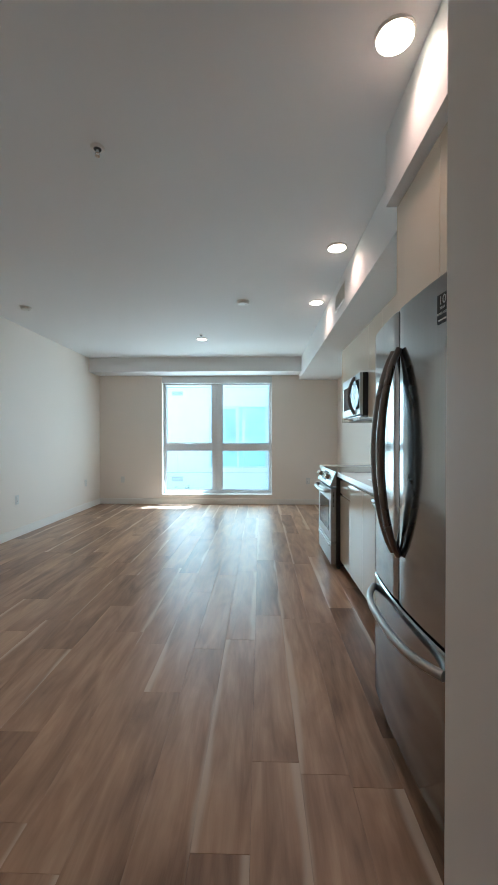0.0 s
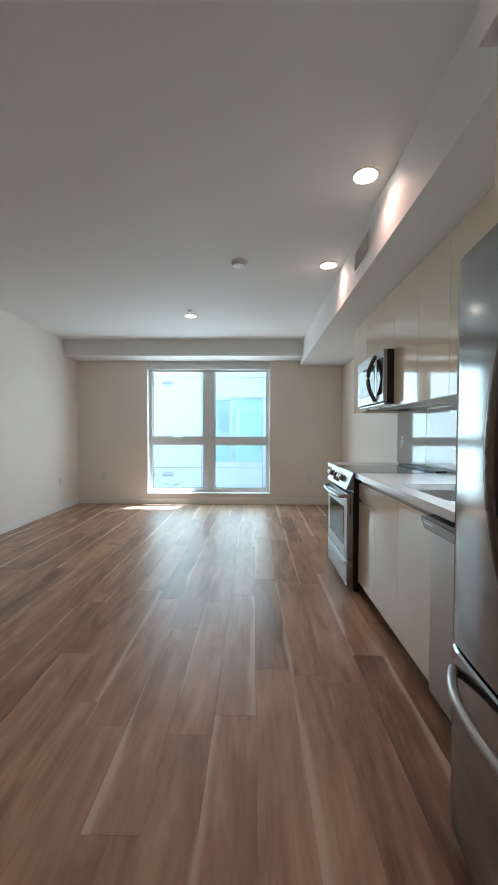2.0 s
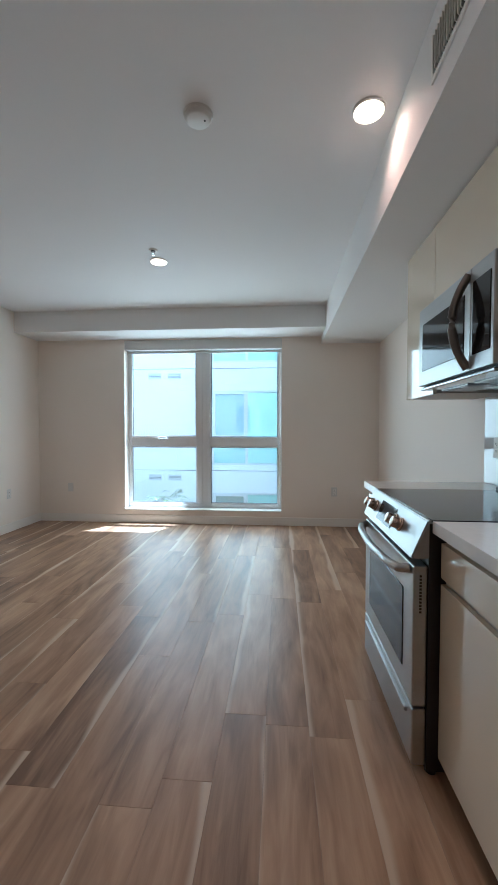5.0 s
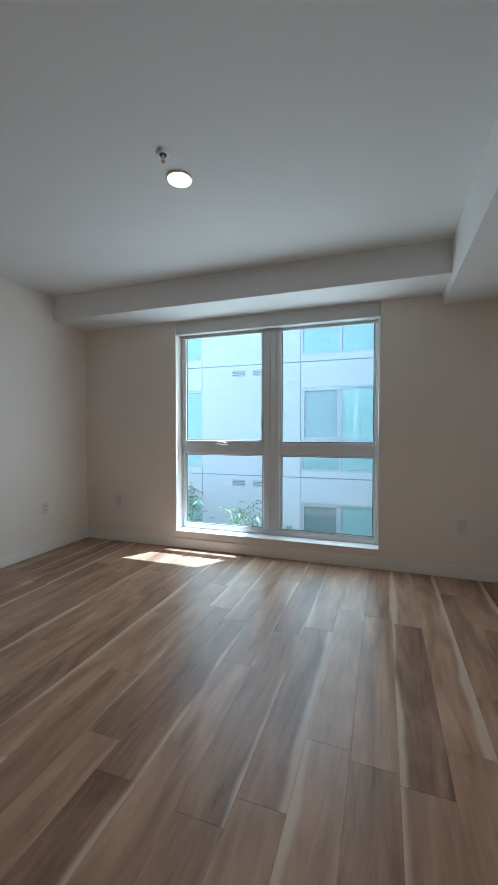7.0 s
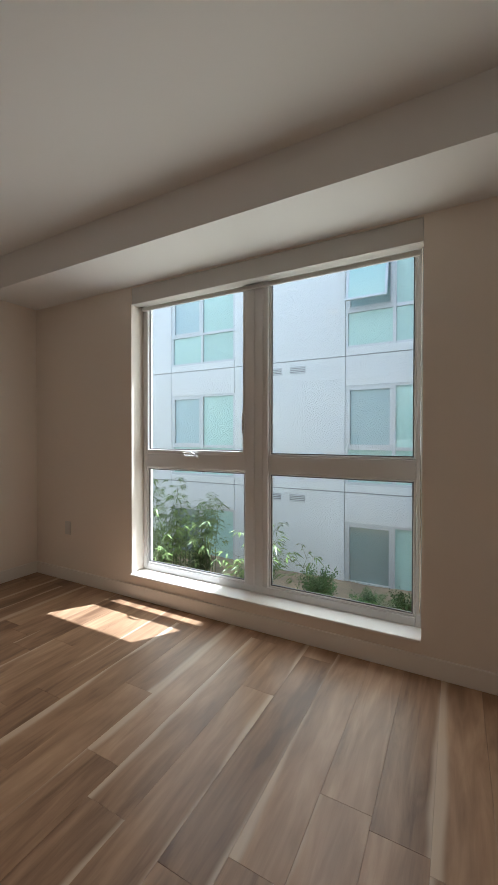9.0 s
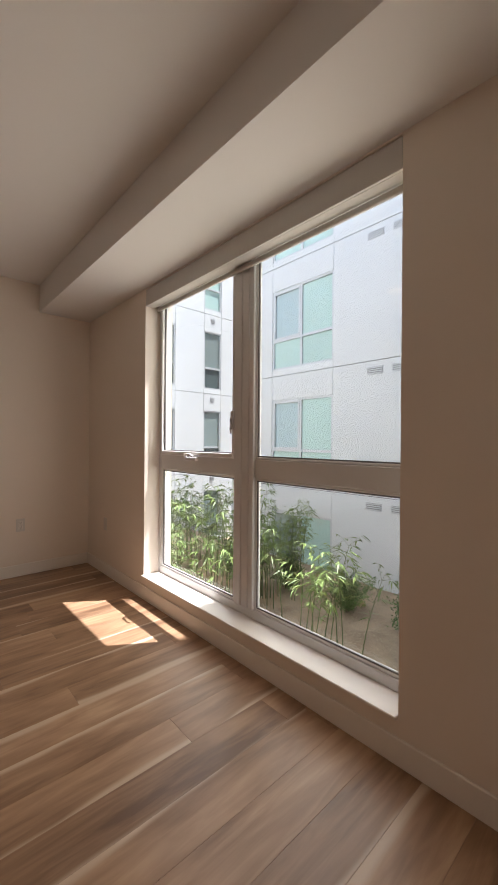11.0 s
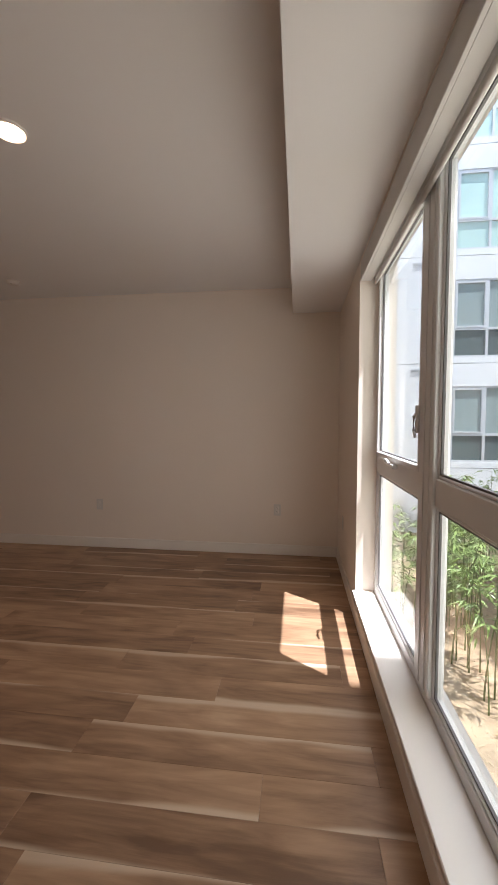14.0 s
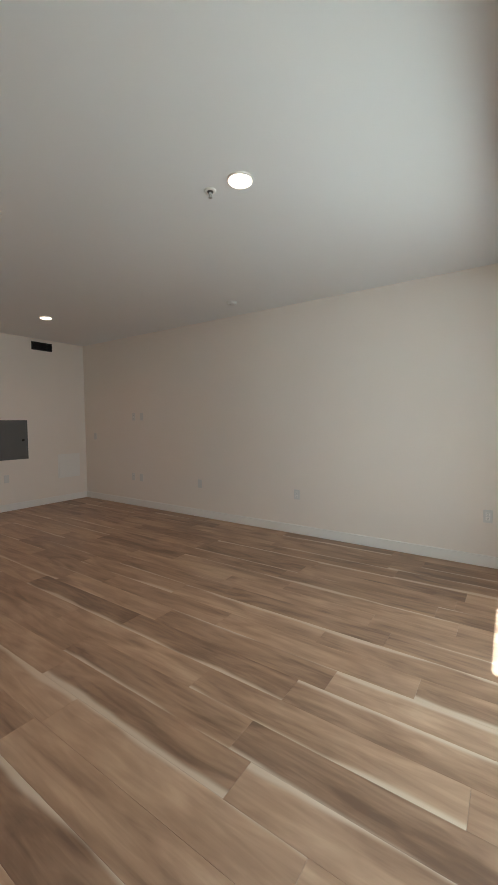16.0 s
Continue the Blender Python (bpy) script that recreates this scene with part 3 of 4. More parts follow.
tube(bm, [(1.60, 2.705, 1.0), (1.60, 2.66, 1.01), (1.60, 2.62, 1.03)], 0.007, 10)
part("lever", bm, STEEL, fa, "", True)

# dishwasher
dw = thing("dishwasher", "dark stainless steel built-in dishwasher", "dishwasher")
bm = B()
box(bm, CX + 0.03, XR - 0.1, 2.058, 2.562, 0.09, 0.872)
part("body", bm, BLACK, dw)
bm = B()
box(bm, CX + 0.004, CX + 0.03, 2.060, 2.560, 0.09, 0.795, 0.005, 2)
part("door", bm, SATIN, dw)
bm = B()
prof = [(CX + 0.03, 0.803), (CX - 0.022, 0.803), (CX - 0.028, 0.810), (CX - 0.044, 0.858), (CX + 0.03, 0.868)]
ends = [[bm.verts.new((x, y, z)) for x, z in prof] for y in (2.060, 2.560)]
for k in range(5):
    bm.faces.new((ends[0][k], ends[0][(k + 1) % 5], ends[1][(k + 1) % 5], ends[1][k]))
bm.faces.new(ends[0])
bm.faces.new(ends[1][::-1])
bmesh.ops.bevel(bm, geom=list(bm.edges), offset=0.003, segments=2, affect="EDGES")
part("control_strip", bm, SLATE, dw, "dark steel control strip with a slanted lip")
bm = B()
box(bm, CX - 0.0385, CX - 0.030, 2.45, 2.53, 0.834, 0.843)
part("badge", bm, STEEL, dw)
bm = B()
box(bm, CX + 0.06, CX + 0.07, 2.058, 2.562, 0, 0.09)
part("toe_kick", bm, BLACK, dw)

# range
RX, R0, R1 = 0.972, 3.80, 4.55
RC = (R0 + R1) / 2
rg = thing("range", "stainless steel slide-in electric range with black glass top", "range")
bm = B()
box(bm, RX + 0.05, XR - 0.03, R0, R1, 0.03, 0.905)
part("body", bm, BLACK, rg, "black enamel body")
bm = B()
box(bm, RX, RX + 0.049, R0 + 0.004, R1 - 0.004, 0.255, 0.755, 0.006, 2)
od = part("oven_door", bm, STEEL, rg)
bm = B()
box(bm, RX - 0.003, RX + 0.002, R0 + 0.11, R1 - 0.11, 0.34, 0.64, 0.002)
part("oven_window", bm, BGLASS, od, "black glass oven window")
slots = B()
for i in range(12):
    box(slots, RX + 0.020, RX + 0.028, R0 + 0.0025, R0 + 0.006, 0.59 + i * 0.0115, 0.5975 + i * 0.0115)
part("vent_slots", slots, BLACK, od)
bm = B()
tube(bm, [(RX + 0.002, R0 + 0.04, 0.735), (RX - 0.035, R0 + 0.06, 0.730), (RX - 0.055, R0 + 0.15, 0.726), (RX - 0.065, RC, 0.724), (RX - 0.055, R1 - 0.15, 0.726), (RX - 0.035, R1 - 0.06, 0.730), (RX + 0.002, R1 - 0.04, 0.735)], 0.016, 14)
part("handle", bm, STEEL, od, "bowed tubular steel handle", True)
bm = B()
box(bm, RX, RX + 0.049, R0 + 0.004, R1 - 0.004, 0.045, 0.245, 0.006, 2)
dr = part("drawer", bm, STEEL, rg)
bm = B()
box(bm, RX - 0.012, RX + 0.004, R0 + 0.05, R1 - 0.05, 0.205, 0.222, 0.005, 2)
part("drawer_pull", bm, STEEL, dr)
# slanted control panel
bm = B()
prof = [(RX - 0.012, 0.782), (RX + 0.045, 0.915), (RX + 0.10, 0.915), (RX + 0.10, 0.782)]
ends = [[bm.verts.new((x, y, z)) for x, z in prof] for y in (R0 + 0.001, R1 - 0.001)]
for k in range(4):
    bm.faces.new((ends[0][k], ends[0][(k + 1) % 4], ends[1][(k + 1) % 4], ends[1][k]))
bm.faces.new(ends[0])
bm.faces.new(ends[1][::-1])
bmesh.ops.bevel(bm, geom=list(bm.edges), offset=0.004, segments=2, affect="EDGES")
cp = part("control_panel", bm, STEEL, rg)
slope = math.degrees(math.atan2(0.133, 0.057))


def on_panel(y, up, out):
    c, s = math.cos(radians(slope)), math.sin(radians(slope))
    return (RX - 0.012 + up * c - out * s, y, 0.782 + up * s + out * c)


for y in (R0 + 0.21, R0 + 0.285, R1 - 0.15, R1 - 0.075):
    bm = B()
    rot = Euler((0, radians(slope - 180 + 90), 0)).to_matrix().to_4x4()
    ax = Vector((-math.sin(radians(slope)), 0, math.cos(radians(slope))))
    q = ax.to_track_quat("Z", "Y").to_matrix().to_4x4()
    cyl(bm, Matrix.Translation(on_panel(y, 0.075, 0.004)) @ q, 0.029, 0.027, 0.01, 28, 0.002)
    cyl(bm, Matrix.Translation(on_panel(y, 0.075, 0.024)) @ q, 0.024, 0.021, 0.034, 28, 0.004)
    part("knob", bm, KNOB, cp, "warm brown steel knob", True)
bm = B()
a, b = on_panel(0, 0.03, 0.0015), on_panel(0, 0.12, 0.0015)
vs = [bm.verts.new((p_[0], y, p_[2])) for y, p_ in ((RC - 0.07, a), (RC + 0.15, a), (RC + 0.15, b), (RC - 0.07, b))]
fc = bm.faces.new(vs)
ex = bmesh.ops.extrude_face_region(bm, geom=[fc])
for v in [g for g in ex["geom"] if isinstance(g, bmesh.types.BMVert)]:
    v.co += Vector((-0.002 * math.sin(radians(slope)), 0, 0.002 * math.cos(radians(slope))))
part("display", bm, BGLASS, cp, "black glass display")
bm = B()
box(bm, RX + 0.058, XR - 0.12, R0 + 0.002, R1 - 0.002, 0.906, 0.917, 0.003)
ct = part("cooktop", bm, BGLASS, rg, "black ceramic glass cooktop")
bm = B()
box(bm, XR - 0.12, XR - 0.03, R0 + 0.002, R1 - 0.002, 0.9055, 0.932, 0.006, 2)
part("rear_vent", bm, BLACK, rg)
for x in (RX + 0.08, XR - 0.1):
    for y in (R0 + 0.04, R1 - 0.04):
        bm = B()
        cyl(bm, pose(x, y, 0.0155), 0.02, 0.02, 0.031, 12)
        part("foot", bm, BLACK, rg)

# microwave
MXF, M0, M1, MZ0, MZ1 = 1.256, 3.870, 4.603, 1.452, 1.866
mw = thing("microwave", "stainless steel microwave mounted above the range", "microwave")
bm = B()
box(bm, MXF + 0.03, XR - 0.02, M0, M1, MZ0, MZ1)
part("body", bm, BLACK, mw, "black side casing")
bm = B()
box(bm, MXF, MXF + 0.03, M0 + 0.17, M1, MZ0 + 0.012, MZ1, 0.004, 2)
md = part("door", bm, STEEL, mw)
bm = B()
box(bm, MXF - 0.003, MXF + 0.002, M0 + 0.22, M1 - 0.055, MZ0 + 0.085, MZ1 - 0.085, 0.002)
part("door_window", bm, BGLASS, md, "black glass door window")
bm = B()
box(bm, MXF, MXF + 0.03, M0, M0 + 0.168, MZ0 + 0.012, MZ1, 0.004, 2)
mp_ = part("control_panel", bm, STEEL, mw)
bm = B()
box(bm, MXF - 0.003, MXF + 0.002, M0 + 0.02, M0 + 0.150, MZ0 + 0.07, MZ1 - 0.06, 0.002)
part("keypad", bm, BGLASS, mp_, "black glass keypad")
bm = B()
zc = (MZ0 + MZ1) / 2
pts = []
for i in range(17):
    s = -1 + i / 8
    pts.append((MXF - 0.058 * (1 - s * s) - 0.002, M0 + 0.185 + 0.012 * (1 - s * s), zc + 0.185 * s))
tube(bm, pts, 0.012, 10, 1.4)
part("handle", bm, BRONZE, md, "bowed dark steel handle", True)
bm = B()
box(bm, MXF + 0.01, XR - 0.05, M0 + 0.01, M1 - 0.01, MZ0 - 0.012, MZ0 + 0.001, 0.003)
uv = part("underside", bm, SLATE, mw)
for a in (M0 + 0.06, M0 + 0.40):
    bm = B()
    box(bm, MXF + 0.10, MXF + 0.26, a, a + 0.28, MZ0 - 0.018, MZ0 - 0.0125, 0.001)
    for i in range(9):
        box(bm, MXF + 0.11, MXF + 0.25, a + 0.02 + i * 0.028, a + 0.034 + i * 0.028, MZ0 - 0.0205, MZ0 - 0.0175)
    part("grease_filter", bm, STEEL, uv)

# refrigerator
FX, FY0, FY1, FZ, SPLIT = 0.826, 1.26, 2.02, 1.715, 0.60
FC = (FY0 + FY1) / 2
fr = thing("refrigerator", "dark stainless french-door refrigerator with a bottom freezer", "refrigerator")
bm = B()
box(bm, FX + 0.085, XR - 0.04, FY0 + 0.004, FY1 - 0.004, 0.03, FZ - 0.015, 0.004)
part("body", bm, SLATE, fr)
bm = B()
box(bm, FX + 0.10, FX + 0.13, FY0 + 0.02, FY1 - 0.02, 0.0, 0.032)
part("foot_grille", bm, BLACK, fr)


def bowed(y0, y1, z0, z1, n=14):
    """A door whose face bows out towards the middle of the appliance."""
    bm = B()
    front, back = [], []
    for i in range(n + 1):
        y = y0 + (y1 - y0) * i / n
        e = min(y - y0, y1 - y)
        x = FX + 0.024 * ((y - FC) / (FY1 - FC)) ** 2 + (0.006 if e < 1e-6 else 0)
        front.append([bm.verts.new((x + (0.006 if k in (0, 3) else 0), y, z)) for k, z in enumerate((z0, z0 + 0.006, z1 - 0.006, z1))])
        back.append([bm.verts.new((FX + 0.08, y, z)) for z in (z0, z1)])
    for i in range(n):
        for k in range(3):
            bm.faces.new((front[i][k], front[i + 1][k], front[i + 1][k + 1], front[i][k + 1]))
        bm.faces.new((front[i][3], front[i + 1][3], back[i + 1][1], back[i][1]))
        bm.faces.new((front[i][0], back[i][0], back[i + 1][0], front[i + 1][0]))
        bm.faces.new((back[i][0], back[i][1], back[i + 1][1], back[i + 1][0]))
    for i in (0, n):
        bm.faces.new((*front[i], back[i][1], back[i][0]))
    return bm


dl = part("door", bowed(FC + 0.003, FY1, SPLIT + 0.006, FZ), SLATE, fr, "", True)
dr_ = part("door", bowed(FY0, FC - 0.003, SPLIT + 0.006, FZ), SLATE, fr, "", True)
fd = part("freezer_drawer", bowed(FY0, FY1, 0.06, SPLIT - 0.006, 24), SLATE, fr, "", True)
for d, sgn in ((dl, 1), (dr_, -1)):
    bm = B()
    pts = []
    for i in range(21):
        s = -1 + i / 10
        pts.append((FX - 0.006 - 0.070 * (1 - s * s) ** 0.8, FC + sgn * (0.030 + 0.004 * (1 - s * s)), 1.175 + 0.385 * s))
    tube(bm, pts, [0.012 + 0.004 * (1 - abs(-1 + i / 10)) for i in range(21)], 12, 1.3, (0, 1, 0))
    part("handle", bm, BRONZE, d, "bowed dark steel handle", True)
bm = B()
pts = []
for i in range(21):
    s = -1 + i / 10
    pts.append((FX + 0.018 * s * s - 0.004 - 0.052 * (1 - s ** 4), FC + 0.345 * s, 0.535 - 0.01 * (1 - s * s)))
tube(bm, pts, 0.014, 12, 1.2)
part("handle", bm, STEEL, fd, "long bowed steel handle", True)
for y in (FY0 + 0.05, FY1 - 0.05):
    bm = B()
    box(bm, FX + 0.05, FX + 0.13, y - 0.03, y + 0.03, FZ - 0.014, FZ + 0.012, 0.004)
    part("hinge_cover", bm, BLACK, fr)
# warranty sticker on the door
bm = B()
fy = FY0 + 0.057
fx = FX + 0.024 * ((fy - FC) / (FY1 - FC)) ** 2
tilt = math.degrees(math.atan(2 * 0.024 * (fy - FC) / (FY1 - FC) ** 2))
stick = pose(fx - 0.0015, fy, 1.612, 0, 0, -90 - tilt)
box(bm, -0.028, 0.028, -0.0008, 0.0, -0.043, 0.043)
sticker = part("sticker", bm, BLACK, dr_, "black warranty sticker with white figures")
sticker.matrix_basis = stick


def letters(text, size, m, parent, material):
    cu = bpy.data.curves.new("lettering", "FONT")
    cu.body, cu.size, cu.align_x, cu.extrude = text, size, "CENTER", 0.0003
    tmp = new("lettering", cu)
    me = bpy.data.meshes.new_from_object(tmp.evaluated_get(bpy.context.evaluated_depsgraph_get()))
    bpy.data.objects.remove(tmp)
    me.materials.clear()
    me.materials.append(material)
    ob = new("lettering", me)
    ob.parent, ob.matrix_basis = parent, m
    return ob


letters("10", 0.036, pose(0, -0.0012, 0.012, 90), sticker, PLATE)
letters("YEAR", 0.011, pose(0, -0.0012, -0.002, 90), sticker, PLATE)
letters("WARRANTY", 0.0105, pose(0, -0.0012, -0.018, 90), sticker, PLATE)
bm = B()
box(bm, -0.02, 0.02, -0.0014, -0.0008, -0.036, -0.031)
part("small_print", bm, PLATE, sticker)

# ---- outside ----
bm = B()
for x0, x1, y0, y1 in ((-300, 300, 13.9, 300), (-300, 300, -300, 7.6), (-300, -10.85, 7.6, 13.9), (3.0, 300, 7.6, 13.9)):
    vs = [bm.verts.new(v) for v in ((x0, y0, -2.6), (x1, y0, -2.6), (x1, y1, -2.6), (x0, y1, -2.6))]
    bm.faces.new(vs)
bm2 = B()
NX, NY = 110, 60


def soil_z(x, y):
    k = min(max((y - 7.6) / 6.3, 0), 1)
    return -1.88 - 0.08 * k + 0.06 * noise.noise((x * 0.9, y * 0.9, 3)) + 0.025 * noise.noise((x * 4, y * 4, 8)) + 0.012 * noise.noise((x * 13, y * 13, 5))


grid = [[bm2.verts.new((-10.85 + 13.9 * i / NX, 7.6 + 6.3 * j / NY, soil_z(-10.85 + 13.9 * i / NX, 7.6 + 6.3 * j / NY))) for j in range(NY + 1)] for i in range(NX + 1)]
for i in range(NX):
    for j in range(NY):
        bm2.faces.new((grid[i][j], grid[i + 1][j], grid[i + 1][j + 1], grid[i][j + 1]))
for f_ in bm2.faces:
    f_.smooth = True
me2 = mesh_of("tmp", bm2, SOIL)
bm.from_mesh(me2)
bpy.data.meshes.remove(me2)
structure("ground", bm, SOIL, "dry brown soil of a planted courtyard", "ground")

# fallen leaves and chips
bm = B()
rng = random.Random(5)
for _ in range(9000):
    x, y = rng.uniform(-7.5, 1.5), 7.7 + 4.6 * rng.random() ** 1.3
    m = Matrix.Translation((x, y, soil_z(x, y) + 0.006)) @ Euler((rng.uniform(-0.4, 0.4), rng.uniform(-0.4, 0.4), rng.uniform(0, 6.3))).to_matrix().to_4x4()
    a, b = rng.uniform(0.012, 0.035), rng.uniform(0.004, 0.010)
    bm.faces.new([bm.verts.new(m @ Vector(v)) for v in ((-a, 0, 0), (0, -b, 0.003), (a, 0, 0), (0, b, 0.003))])
tagged(new("leaf_litter", mesh_of("leaf_litter", bm, CHIP)), "dry straw-coloured leaf litter on the soil", "leaf litter", kind="stuff")


def building(name, label, m, length, z0, z1, cols, storey, vents, tint=MINT):
    """A stuccoed block; its face lies in local y=0 and looks to -y. cols: (x0, x1, number of lights)."""
    b = thing(name, label, "building")
    b.matrix_world = m
    wins = []
    for x0, x1, nl in cols:
        k = -1
        while 0.205 + k * storey + 2.2 < z1:
            zb = 0.205 + k * storey
            wins.append((x0, x1, max(zb, z0 + 0.15), zb + 2.205, nl, zb + 0.81))
            k += 1
    xs = sorted({0.0, length, *[q for w in wins for q in w[:2]]})
    zs = sorted({z0, z1, *[q for w in wins for q in w[2:4]], *[0.03 + storey * k for k in range(-1, 5) if z0 < 0.03 + storey * k < z1]})
    bm = B()
    for xa, xb in zip(xs, xs[1:]):
        run = []
        for za, zb in zip(zs, zs[1:]):
            hole = any(w[0] - 1e-4 <= xa and xb <= w[1] + 1e-4 and w[2] - 1e-4 <= za and zb <= w[3] + 1e-4 for w in wins)
            if not hole:
                box(bm, xa + 0.006, xb - 0.006, -0.03, 0.0, za + (0.009 if abs((za - 0.03) / storey - round((za - 0.03) / storey)) < 1e-3 else 0), zb - (0.009 if abs((zb - 0.03) / storey - round((zb - 0.03) / storey)) < 1e-3 else 0))
    part("wall_panels", bm, STUCCO, b)
    # wall core in the shade grey, so joints and reveals read darker
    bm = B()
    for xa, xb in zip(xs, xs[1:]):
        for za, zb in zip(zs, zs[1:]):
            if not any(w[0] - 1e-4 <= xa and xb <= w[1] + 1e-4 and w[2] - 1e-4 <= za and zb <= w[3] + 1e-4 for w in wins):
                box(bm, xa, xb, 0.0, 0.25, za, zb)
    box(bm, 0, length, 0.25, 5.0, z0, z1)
    part("wall", bm, RECESS_SHADE, b)
    bm = B()
    box(bm, -0.05, length + 0.05, -0.08, 0.3, z1, z1 + 0.12, 0.01)
    part("parapet", bm, STUCCO, b)
    rr = random.Random(len(name) * 7)
    for x0, x1, za, zb, nl, zt in wins:
        e = new("window")
        e.parent = b
        bm = B()
        t = 0.055
        for q in ((x0, x0 + t, za, zb), (x1 - t, x1, za, zb), (x0 + t, x1 - t, za, za + t), (x0 + t, x1 - t, zb - t, zb)):
            box(bm, q[0], q[1], -0.012, 0.06, q[2], q[3])
        w = (x1 - x0) / nl
        for i in range(1, nl):
            box(bm, x0 + i * w - 0.035, x0 + i * w + 0.035, -0.012, 0.06, za + t, zb - t)
        lights = [(x0 + i * w + (t if i == 0 else 0.035), x0 + (i + 1) * w - (t if i == nl - 1 else 0.035)) for i in range(nl)]
        rows_ = [(za + t, zb - t)]
        if zt > za + 0.2:
            for u, v in lights:
                box(bm, u, v, -0.012, 0.06, zt - 0.035, zt + 0.035)
            rows_ = [(za + t, zt - 0.035), (zt + 0.035, zb - t)]
        part("window_frame", bm, ALU, e)
        for li, (u, v) in enumerate(lights):
            for r_, (p_, q_) in enumerate(rows_):
                bm = B()
                box(bm, u, v, 0.03, 0.04, p_, q_)
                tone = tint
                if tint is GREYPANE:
                    # wing panes: darkest in the lower row, green only on high storeys
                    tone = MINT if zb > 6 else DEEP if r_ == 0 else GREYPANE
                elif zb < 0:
                    # lowest left light: its reflection is put into the pane colour as grey
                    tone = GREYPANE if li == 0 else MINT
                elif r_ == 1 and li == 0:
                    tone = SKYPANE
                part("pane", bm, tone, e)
                if nl == 2 and r_ == len(rows_) - 1 and li == 0:
                    bm = B()
                    for g in ((u, u + 0.05, p_, q_), (v - 0.05, v, p_, q_), (u + 0.05, v - 0.05, p_, p_ + 0.05), (u + 0.05, v - 0.05, q_ - 0.05, q_)):
                        box(bm, g[0], g[1], -0.022, 0.028, g[2], g[3])
                    part("sash_frame", bm, ALU, e)
    for vx, vw in vents:
        for k in range(-1, 4):
            vz = 2.85 + storey * k
            if z0 < vz - 0.2 and vz + 0.3 < z1:
                bm = B()
                box(bm, vx, vx + vw, -0.037, -0.028, vz - 0.09, vz + 0.09)
                for i in range(4):
                    box(bm, vx + 0.015, vx + vw - 0.015, -0.048, -0.036, vz - 0.075 + i * 0.042, vz - 0.053 + i * 0.042)
                wv = part("wall_vent", bm, ALU, b)
                # grey sheet paints the shade between the vent slats
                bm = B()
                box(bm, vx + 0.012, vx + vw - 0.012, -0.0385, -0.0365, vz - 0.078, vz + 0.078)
                part("vent_gap_shade", bm, RECESS_SHADE, wv)
    return b


building("apartment_building", "white stucco apartment block with green-tinted windows", pose(-8.19, 13.85, 0), 14.0, -2.6, 11.5,
         [(1.76, 3.83, 2), (6.69, 8.75, 2), (11.6, 13.6, 2)], 3.04, [(0.45, 0.18), (4.75, 0.40), (5.36, 0.40)])
building("apartment_wing", "white stucco wing with narrow stacked windows", pose(-10.8, 18.0, 0, 0, 0, 90) @ pose(-14.0, 0, 0) , 14.0, -2.6, 12.2,
         [(7.45, 9.30, 2), (10.55, 11.37, 1)], 3.04, [(10.86, 0.2), (6.30, 0.32), (6.80, 0.32)], GREYPANE)
# a top-hung sash standing open on the block opposite
opened = thing("open_sash", "open top-hung sash on the apartment block", "window sash")
opened.matrix_world = pose(-1.42, 13.81, 5.44, -14)
bm = B()
for q in ((0, 0.85, -0.05, 0), (0, 0.85, -1.30, -1.25), (0, 0.05, -1.25, -0.05), (0.80, 0.85, -1.25, -0.05)):
    box(bm, q[0], q[1], -0.03, 0.0, q[2], q[3])
part("sash_frame", bm, ALU, opened)
bm = B()
box(bm, 0.05, 0.80, -0.02, -0.012, -1.25, -0.05)
part("pane", bm, MINT, opened)
# the building that the room belongs to
own = thing("own_building", "white stucco block that holds the apartment", "building")
for x0, x1, y0, y1, z0, z1 in ((XL - 9, XR + 6, 6.9, 7.65, 2.98, 11.5), (XL - 9, XR + 6, 6.9, 7.65, -2.6, -0.31), (XL - 9, XL - 0.21, 6.9, 7.65, -0.31, 2.98), (XR + 0.21, XR + 6, 6.9, 7.65, -0.31, 2.98)):
    bm = B()
    box(bm, x0, x1, y0, y1, z0, z1)
    part("wall", bm, STUCCO, own)
# unseen block, added only to shade the right half of the window
bm = B()
box(bm, 0.85, 8.0, 7.66, 12.2, -2.6, 8.4)
part("sun_blocker", bm, STUCCO, own)


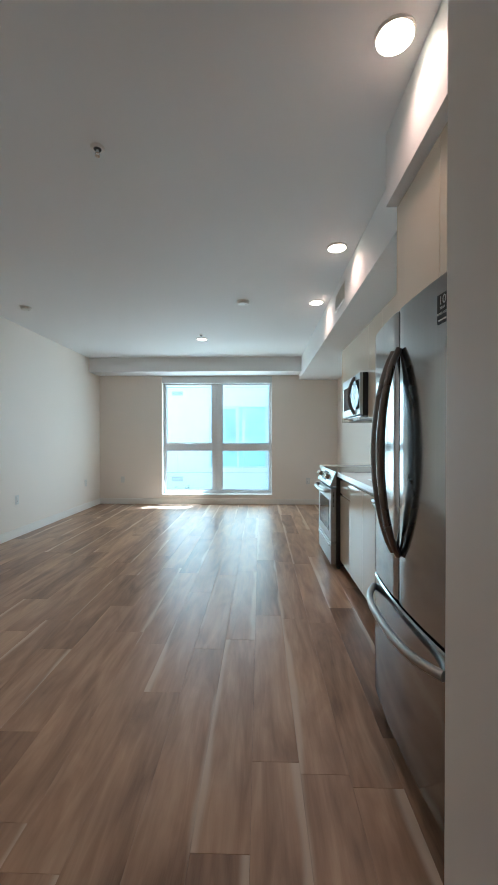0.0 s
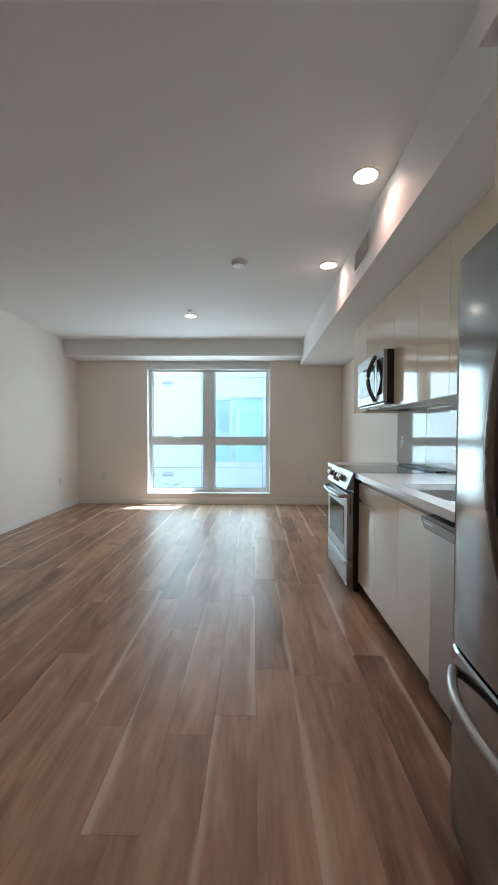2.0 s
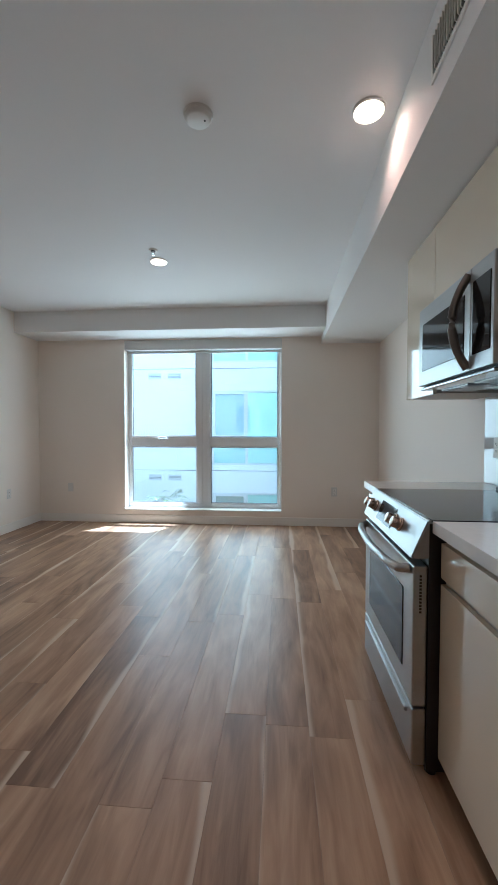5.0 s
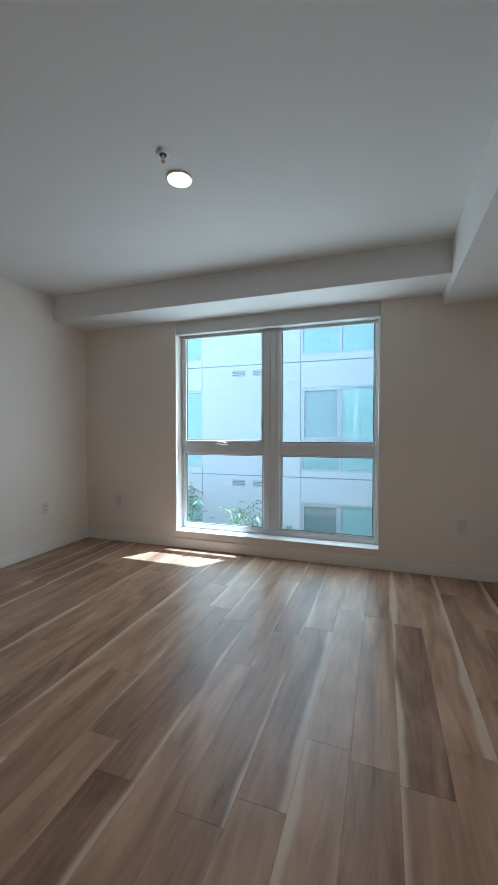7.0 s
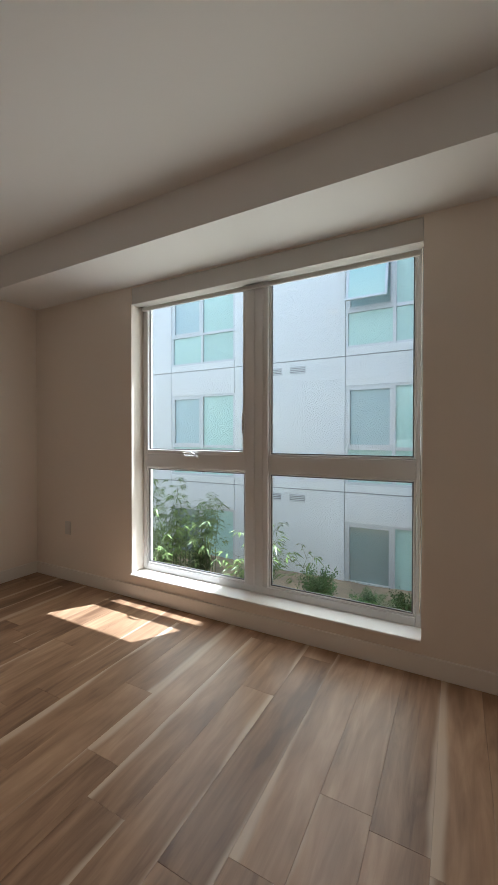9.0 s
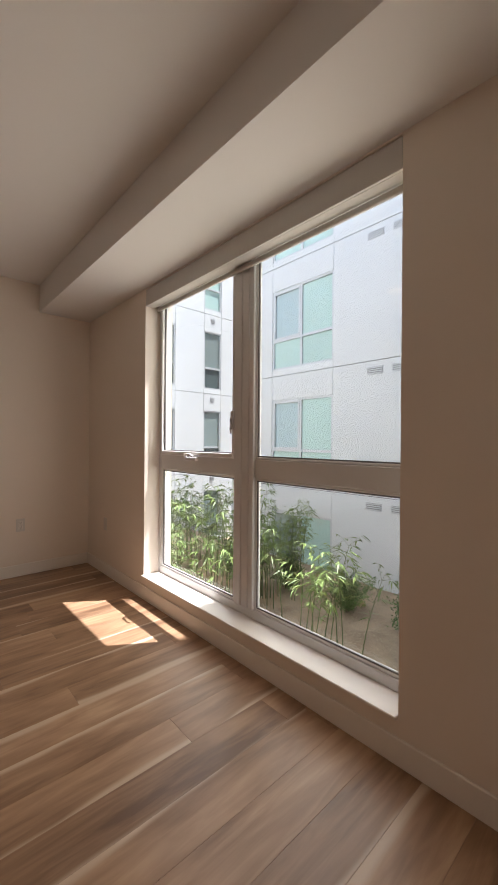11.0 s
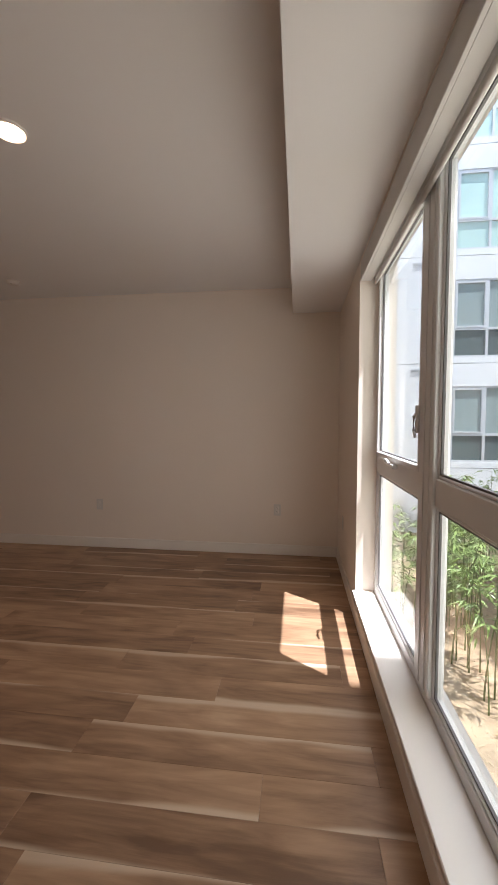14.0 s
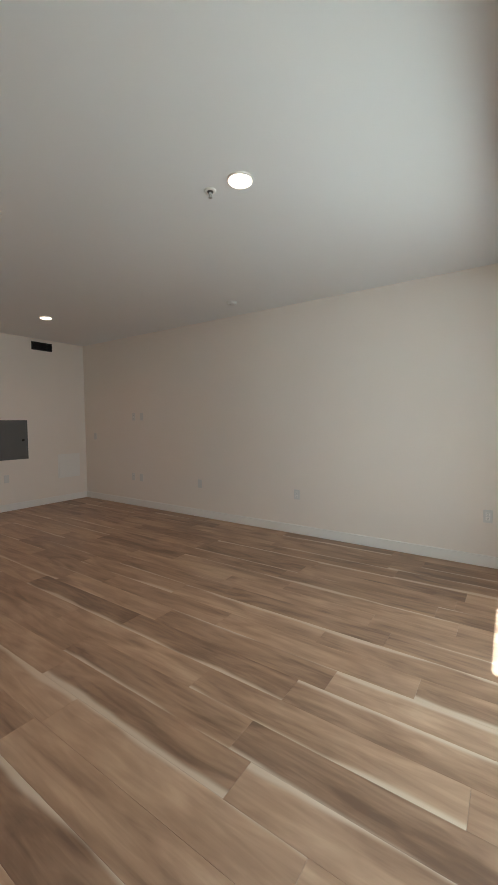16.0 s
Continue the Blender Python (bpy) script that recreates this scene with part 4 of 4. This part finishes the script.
# ---- plants ----
def bamboo_mesh(seed, height, leaves, first=5, stems=0):
    rr = random.Random(seed)
    stalk, crown = B(), B()
    for s in range(stems or rr.choice((2, 3, 3))):
        bx, by = rr.uniform(-0.12, 0.12), rr.uniform(-0.12, 0.12)
        hh = height * rr.uniform(0.75, 1.0)
        lean = Vector((rr.uniform(-0.16, 0.16), rr.uniform(-0.16, 0.16), 0))
        n = 11
        pts, rad = [], []
        for i in range(n + 1):
            k = i / n
            p = Vector((bx, by, -0.1)) + lean * (hh * k * k) + Vector((0, 0, hh * k))
            for dz, q in ((-0.012, 1.0), (0.0, 1.22), (0.012, 1.0)):
                pts.append(p + Vector((0, 0, dz)))
                rad.append((0.0115 * (1 - 0.75 * k)) * q)
        tube(stalk, pts, rad, 6, 1.0, (0, 1, 0))
        for i in range(first, n + 1):
            for _ in range(1 if i < first + 2 else leaves):
                base = pts[min(i * 3 + 1, len(pts) - 1)]
                az, up = rr.uniform(0, 6.283), rr.uniform(0.1, 0.9)
                d = Vector((math.cos(az), math.sin(az), up)).normalized()
                tip = base + d * rr.uniform(0.10, 0.34)
                tube(stalk, [base, (base + tip) / 2 + Vector((0, 0, 0.015)), tip], [0.003, 0.002, 0.001], 3, 1.0, (0.3, 1, 0.1))
                for q in range(rr.choice((3, 4, 5))):
                    o = base.lerp(tip, rr.uniform(0.45, 1.0))
                    a2 = az + rr.uniform(-1.3, 1.3)
                    ld = Vector((math.cos(a2), math.sin(a2), rr.uniform(-0.55, 0.25))).normalized()
                    L, W = rr.uniform(0.11, 0.20), rr.uniform(0.010, 0.017)
                    side = ld.cross(Vector((rr.uniform(-0.3, 0.3), rr.uniform(-0.3, 0.3), 1))).normalized()
                    droop = Vector((0, 0, -0.25 * L))
                    vs = [crown.verts.new(v) for v in (o, o + ld * L * 0.35 + side * W, o + ld * L * 0.35 - side * W, o + ld * L + droop)]
                    crown.faces.new((vs[0], vs[1], vs[3], vs[2]))
    return mesh_of("culms", stalk, CULM, True), mesh_of("leaves", crown, LEAF)


kinds = [bamboo_mesh(i + 3, h, lv) for i, (h, lv) in enumerate(((1.9, 2), (2.3, 3), (1.6, 2), (2.1, 3)))]
singles = [bamboo_mesh(i + 20, 1.9, 3, 7, 1) for i in range(3)]
rng = random.Random(11)
spots = [(-2.26, 10.0), (-2.13, 10.14), (-1.95, 10.16), (-1.80, 10.0), (-1.65, 10.05), (-1.52, 10.2), (-1.72, 10.3), (-2.2, 10.2), (-2.0, 10.02), (-1.9, 10.3), (-2.08, 10.3), (-3.12, 9.13), (-3.25, 9.3), (-3.45, 9.6), (-3.74, 10.18)]
for i in range(52):
    if i < 9:
        x, y = rng.uniform(-5.0, -3.8), rng.uniform(10.6, 12.0)
    elif i > 22:
        x, y = rng.uniform(-8.2, -4.2), rng.uniform(10.2, 12.9)
    else:
        x = rng.uniform(-6.6, -3.6)
        y = 8.65 + (-3.2 - x) * 0.46 + rng.uniform(-0.35, 0.45)
    spots.append((x, y))
spots += [(-4.3, 8.35), (-4.9, 8.45), (-5.6, 8.4), (-6.3, 8.6), (-5.2, 8.8)]
for i, (x, y) in enumerate(spots):
    culms, leaves = singles[i % 3] if i < 15 else kinds[i % 4]
    b = thing("bamboo", "young green bamboo clump growing in bare soil", "bamboo", (x, y, soil_z(x, y)), "bamboo in the courtyard")
    b.rotation_euler = (0, 0, rng.uniform(0, 6.28))
    b.scale = (1, 1, rng.uniform(0.85, 1.1))
    for nm, me in (("culms", culms), ("leaves", leaves)):
        q = new(nm, me)
        q.parent = b


def shrub_mesh(seed):
    rr = random.Random(seed)
    stems, crown = B(), B()
    for _ in range(26):
        az, el = rr.uniform(0, 6.283), rr.uniform(0.45, 1.5)
        L = rr.uniform(0.35, 0.62)
        d = Vector((math.cos(az) * math.cos(el), math.sin(az) * math.cos(el), math.sin(el)))
        tube(stems, [(0, 0, -0.05), d * L * 0.5, d * L], [0.008, 0.005, 0.002], 4, 1.0, (0.2, 1, 0))
        for _ in range(110):
            o = d * L * rr.uniform(0.3, 1.0) + Vector((rr.gauss(0, 0.04), rr.gauss(0, 0.04), rr.gauss(0, 0.035)))
            ld = Vector((rr.gauss(0, 1), rr.gauss(0, 1), rr.gauss(0.4, 1))).normalized()
            side = ld.orthogonal().normalized()
            a, w = rr.uniform(0.022, 0.042), rr.uniform(0.009, 0.015)
            crown.faces.new([crown.verts.new(v) for v in (o, o + ld * a * 0.5 + side * w, o + ld * a, o + ld * a * 0.5 - side * w)])
    return mesh_of("stems", stems, CULM), mesh_of("leaves", crown, SHRUB)


shrubs = [shrub_mesh(1), shrub_mesh(2)]
for i, (x, y) in enumerate(((-1.60, 12.3), (-0.66, 12.35), (-0.04, 12.3), (-2.9, 12.4), (-4.4, 12.3), (-5.6, 12.0))):
    s = thing("shrub", "small dark green shrub beside the facade", "shrub", (x, y, soil_z(x, y)), "shrubs")
    s.rotation_euler, s.scale = (0, 0, i * 1.3), ((1.2, 0.85, 0.95, 1.3, 1.4, 1.3)[i],) * 3
    for nm, me in zip(("stems", "leaves"), shrubs[i % 2]):
        q = new(nm, me)
        q.parent = s

# ---- floor planks ----
PW, PL = 0.178, 1.22
floor_ob = bpy.data.objects["floor"]
lengths = {}


def plank(L, w):
    key = (round(L, 2), round(w, 3))
    if key not in lengths:
        bm = B()
        box(bm, -key[1] / 2 + 0.0002, key[1] / 2 - 0.0002, 0.0003, key[0] - 0.0003, -0.006, 0.0)
        top = [e for e in bm.edges if all(v.co.z > -0.001 for v in e.verts)]
        bmesh.ops.bevel(bm, geom=top, offset=0.0007, segments=1, affect="EDGES")
        lengths[key] = mesh_of("plank", bm, WOOD)
    return lengths[key]


rng = random.Random(21)
x = 0.275 - PW * 17
while x < XR - 0.01:
    xa, xb = max(x, XL + 0.002), min(x + PW, XR)
    y = -2.0 if xa > -0.40 and xb < 0.78 else (YE if xb < 0.74 else 1.10)
    first = True
    while y < YB - 0.02 and xb - xa > 0.01:
        L = round(rng.uniform(0.3, PL), 2) if first else PL
        L = min(L, YB - y)
        first = False
        o = new("plank", plank(L, xb - xa))
        o.parent = floor_ob
        o.location = ((xa + xb) / 2, y, 0)
        if rng.random() < 0.5:
            o.rotation_euler = (0, 0, math.pi)
            o.location.y += round(L, 2)
        y += round(L, 2)
    x += PW
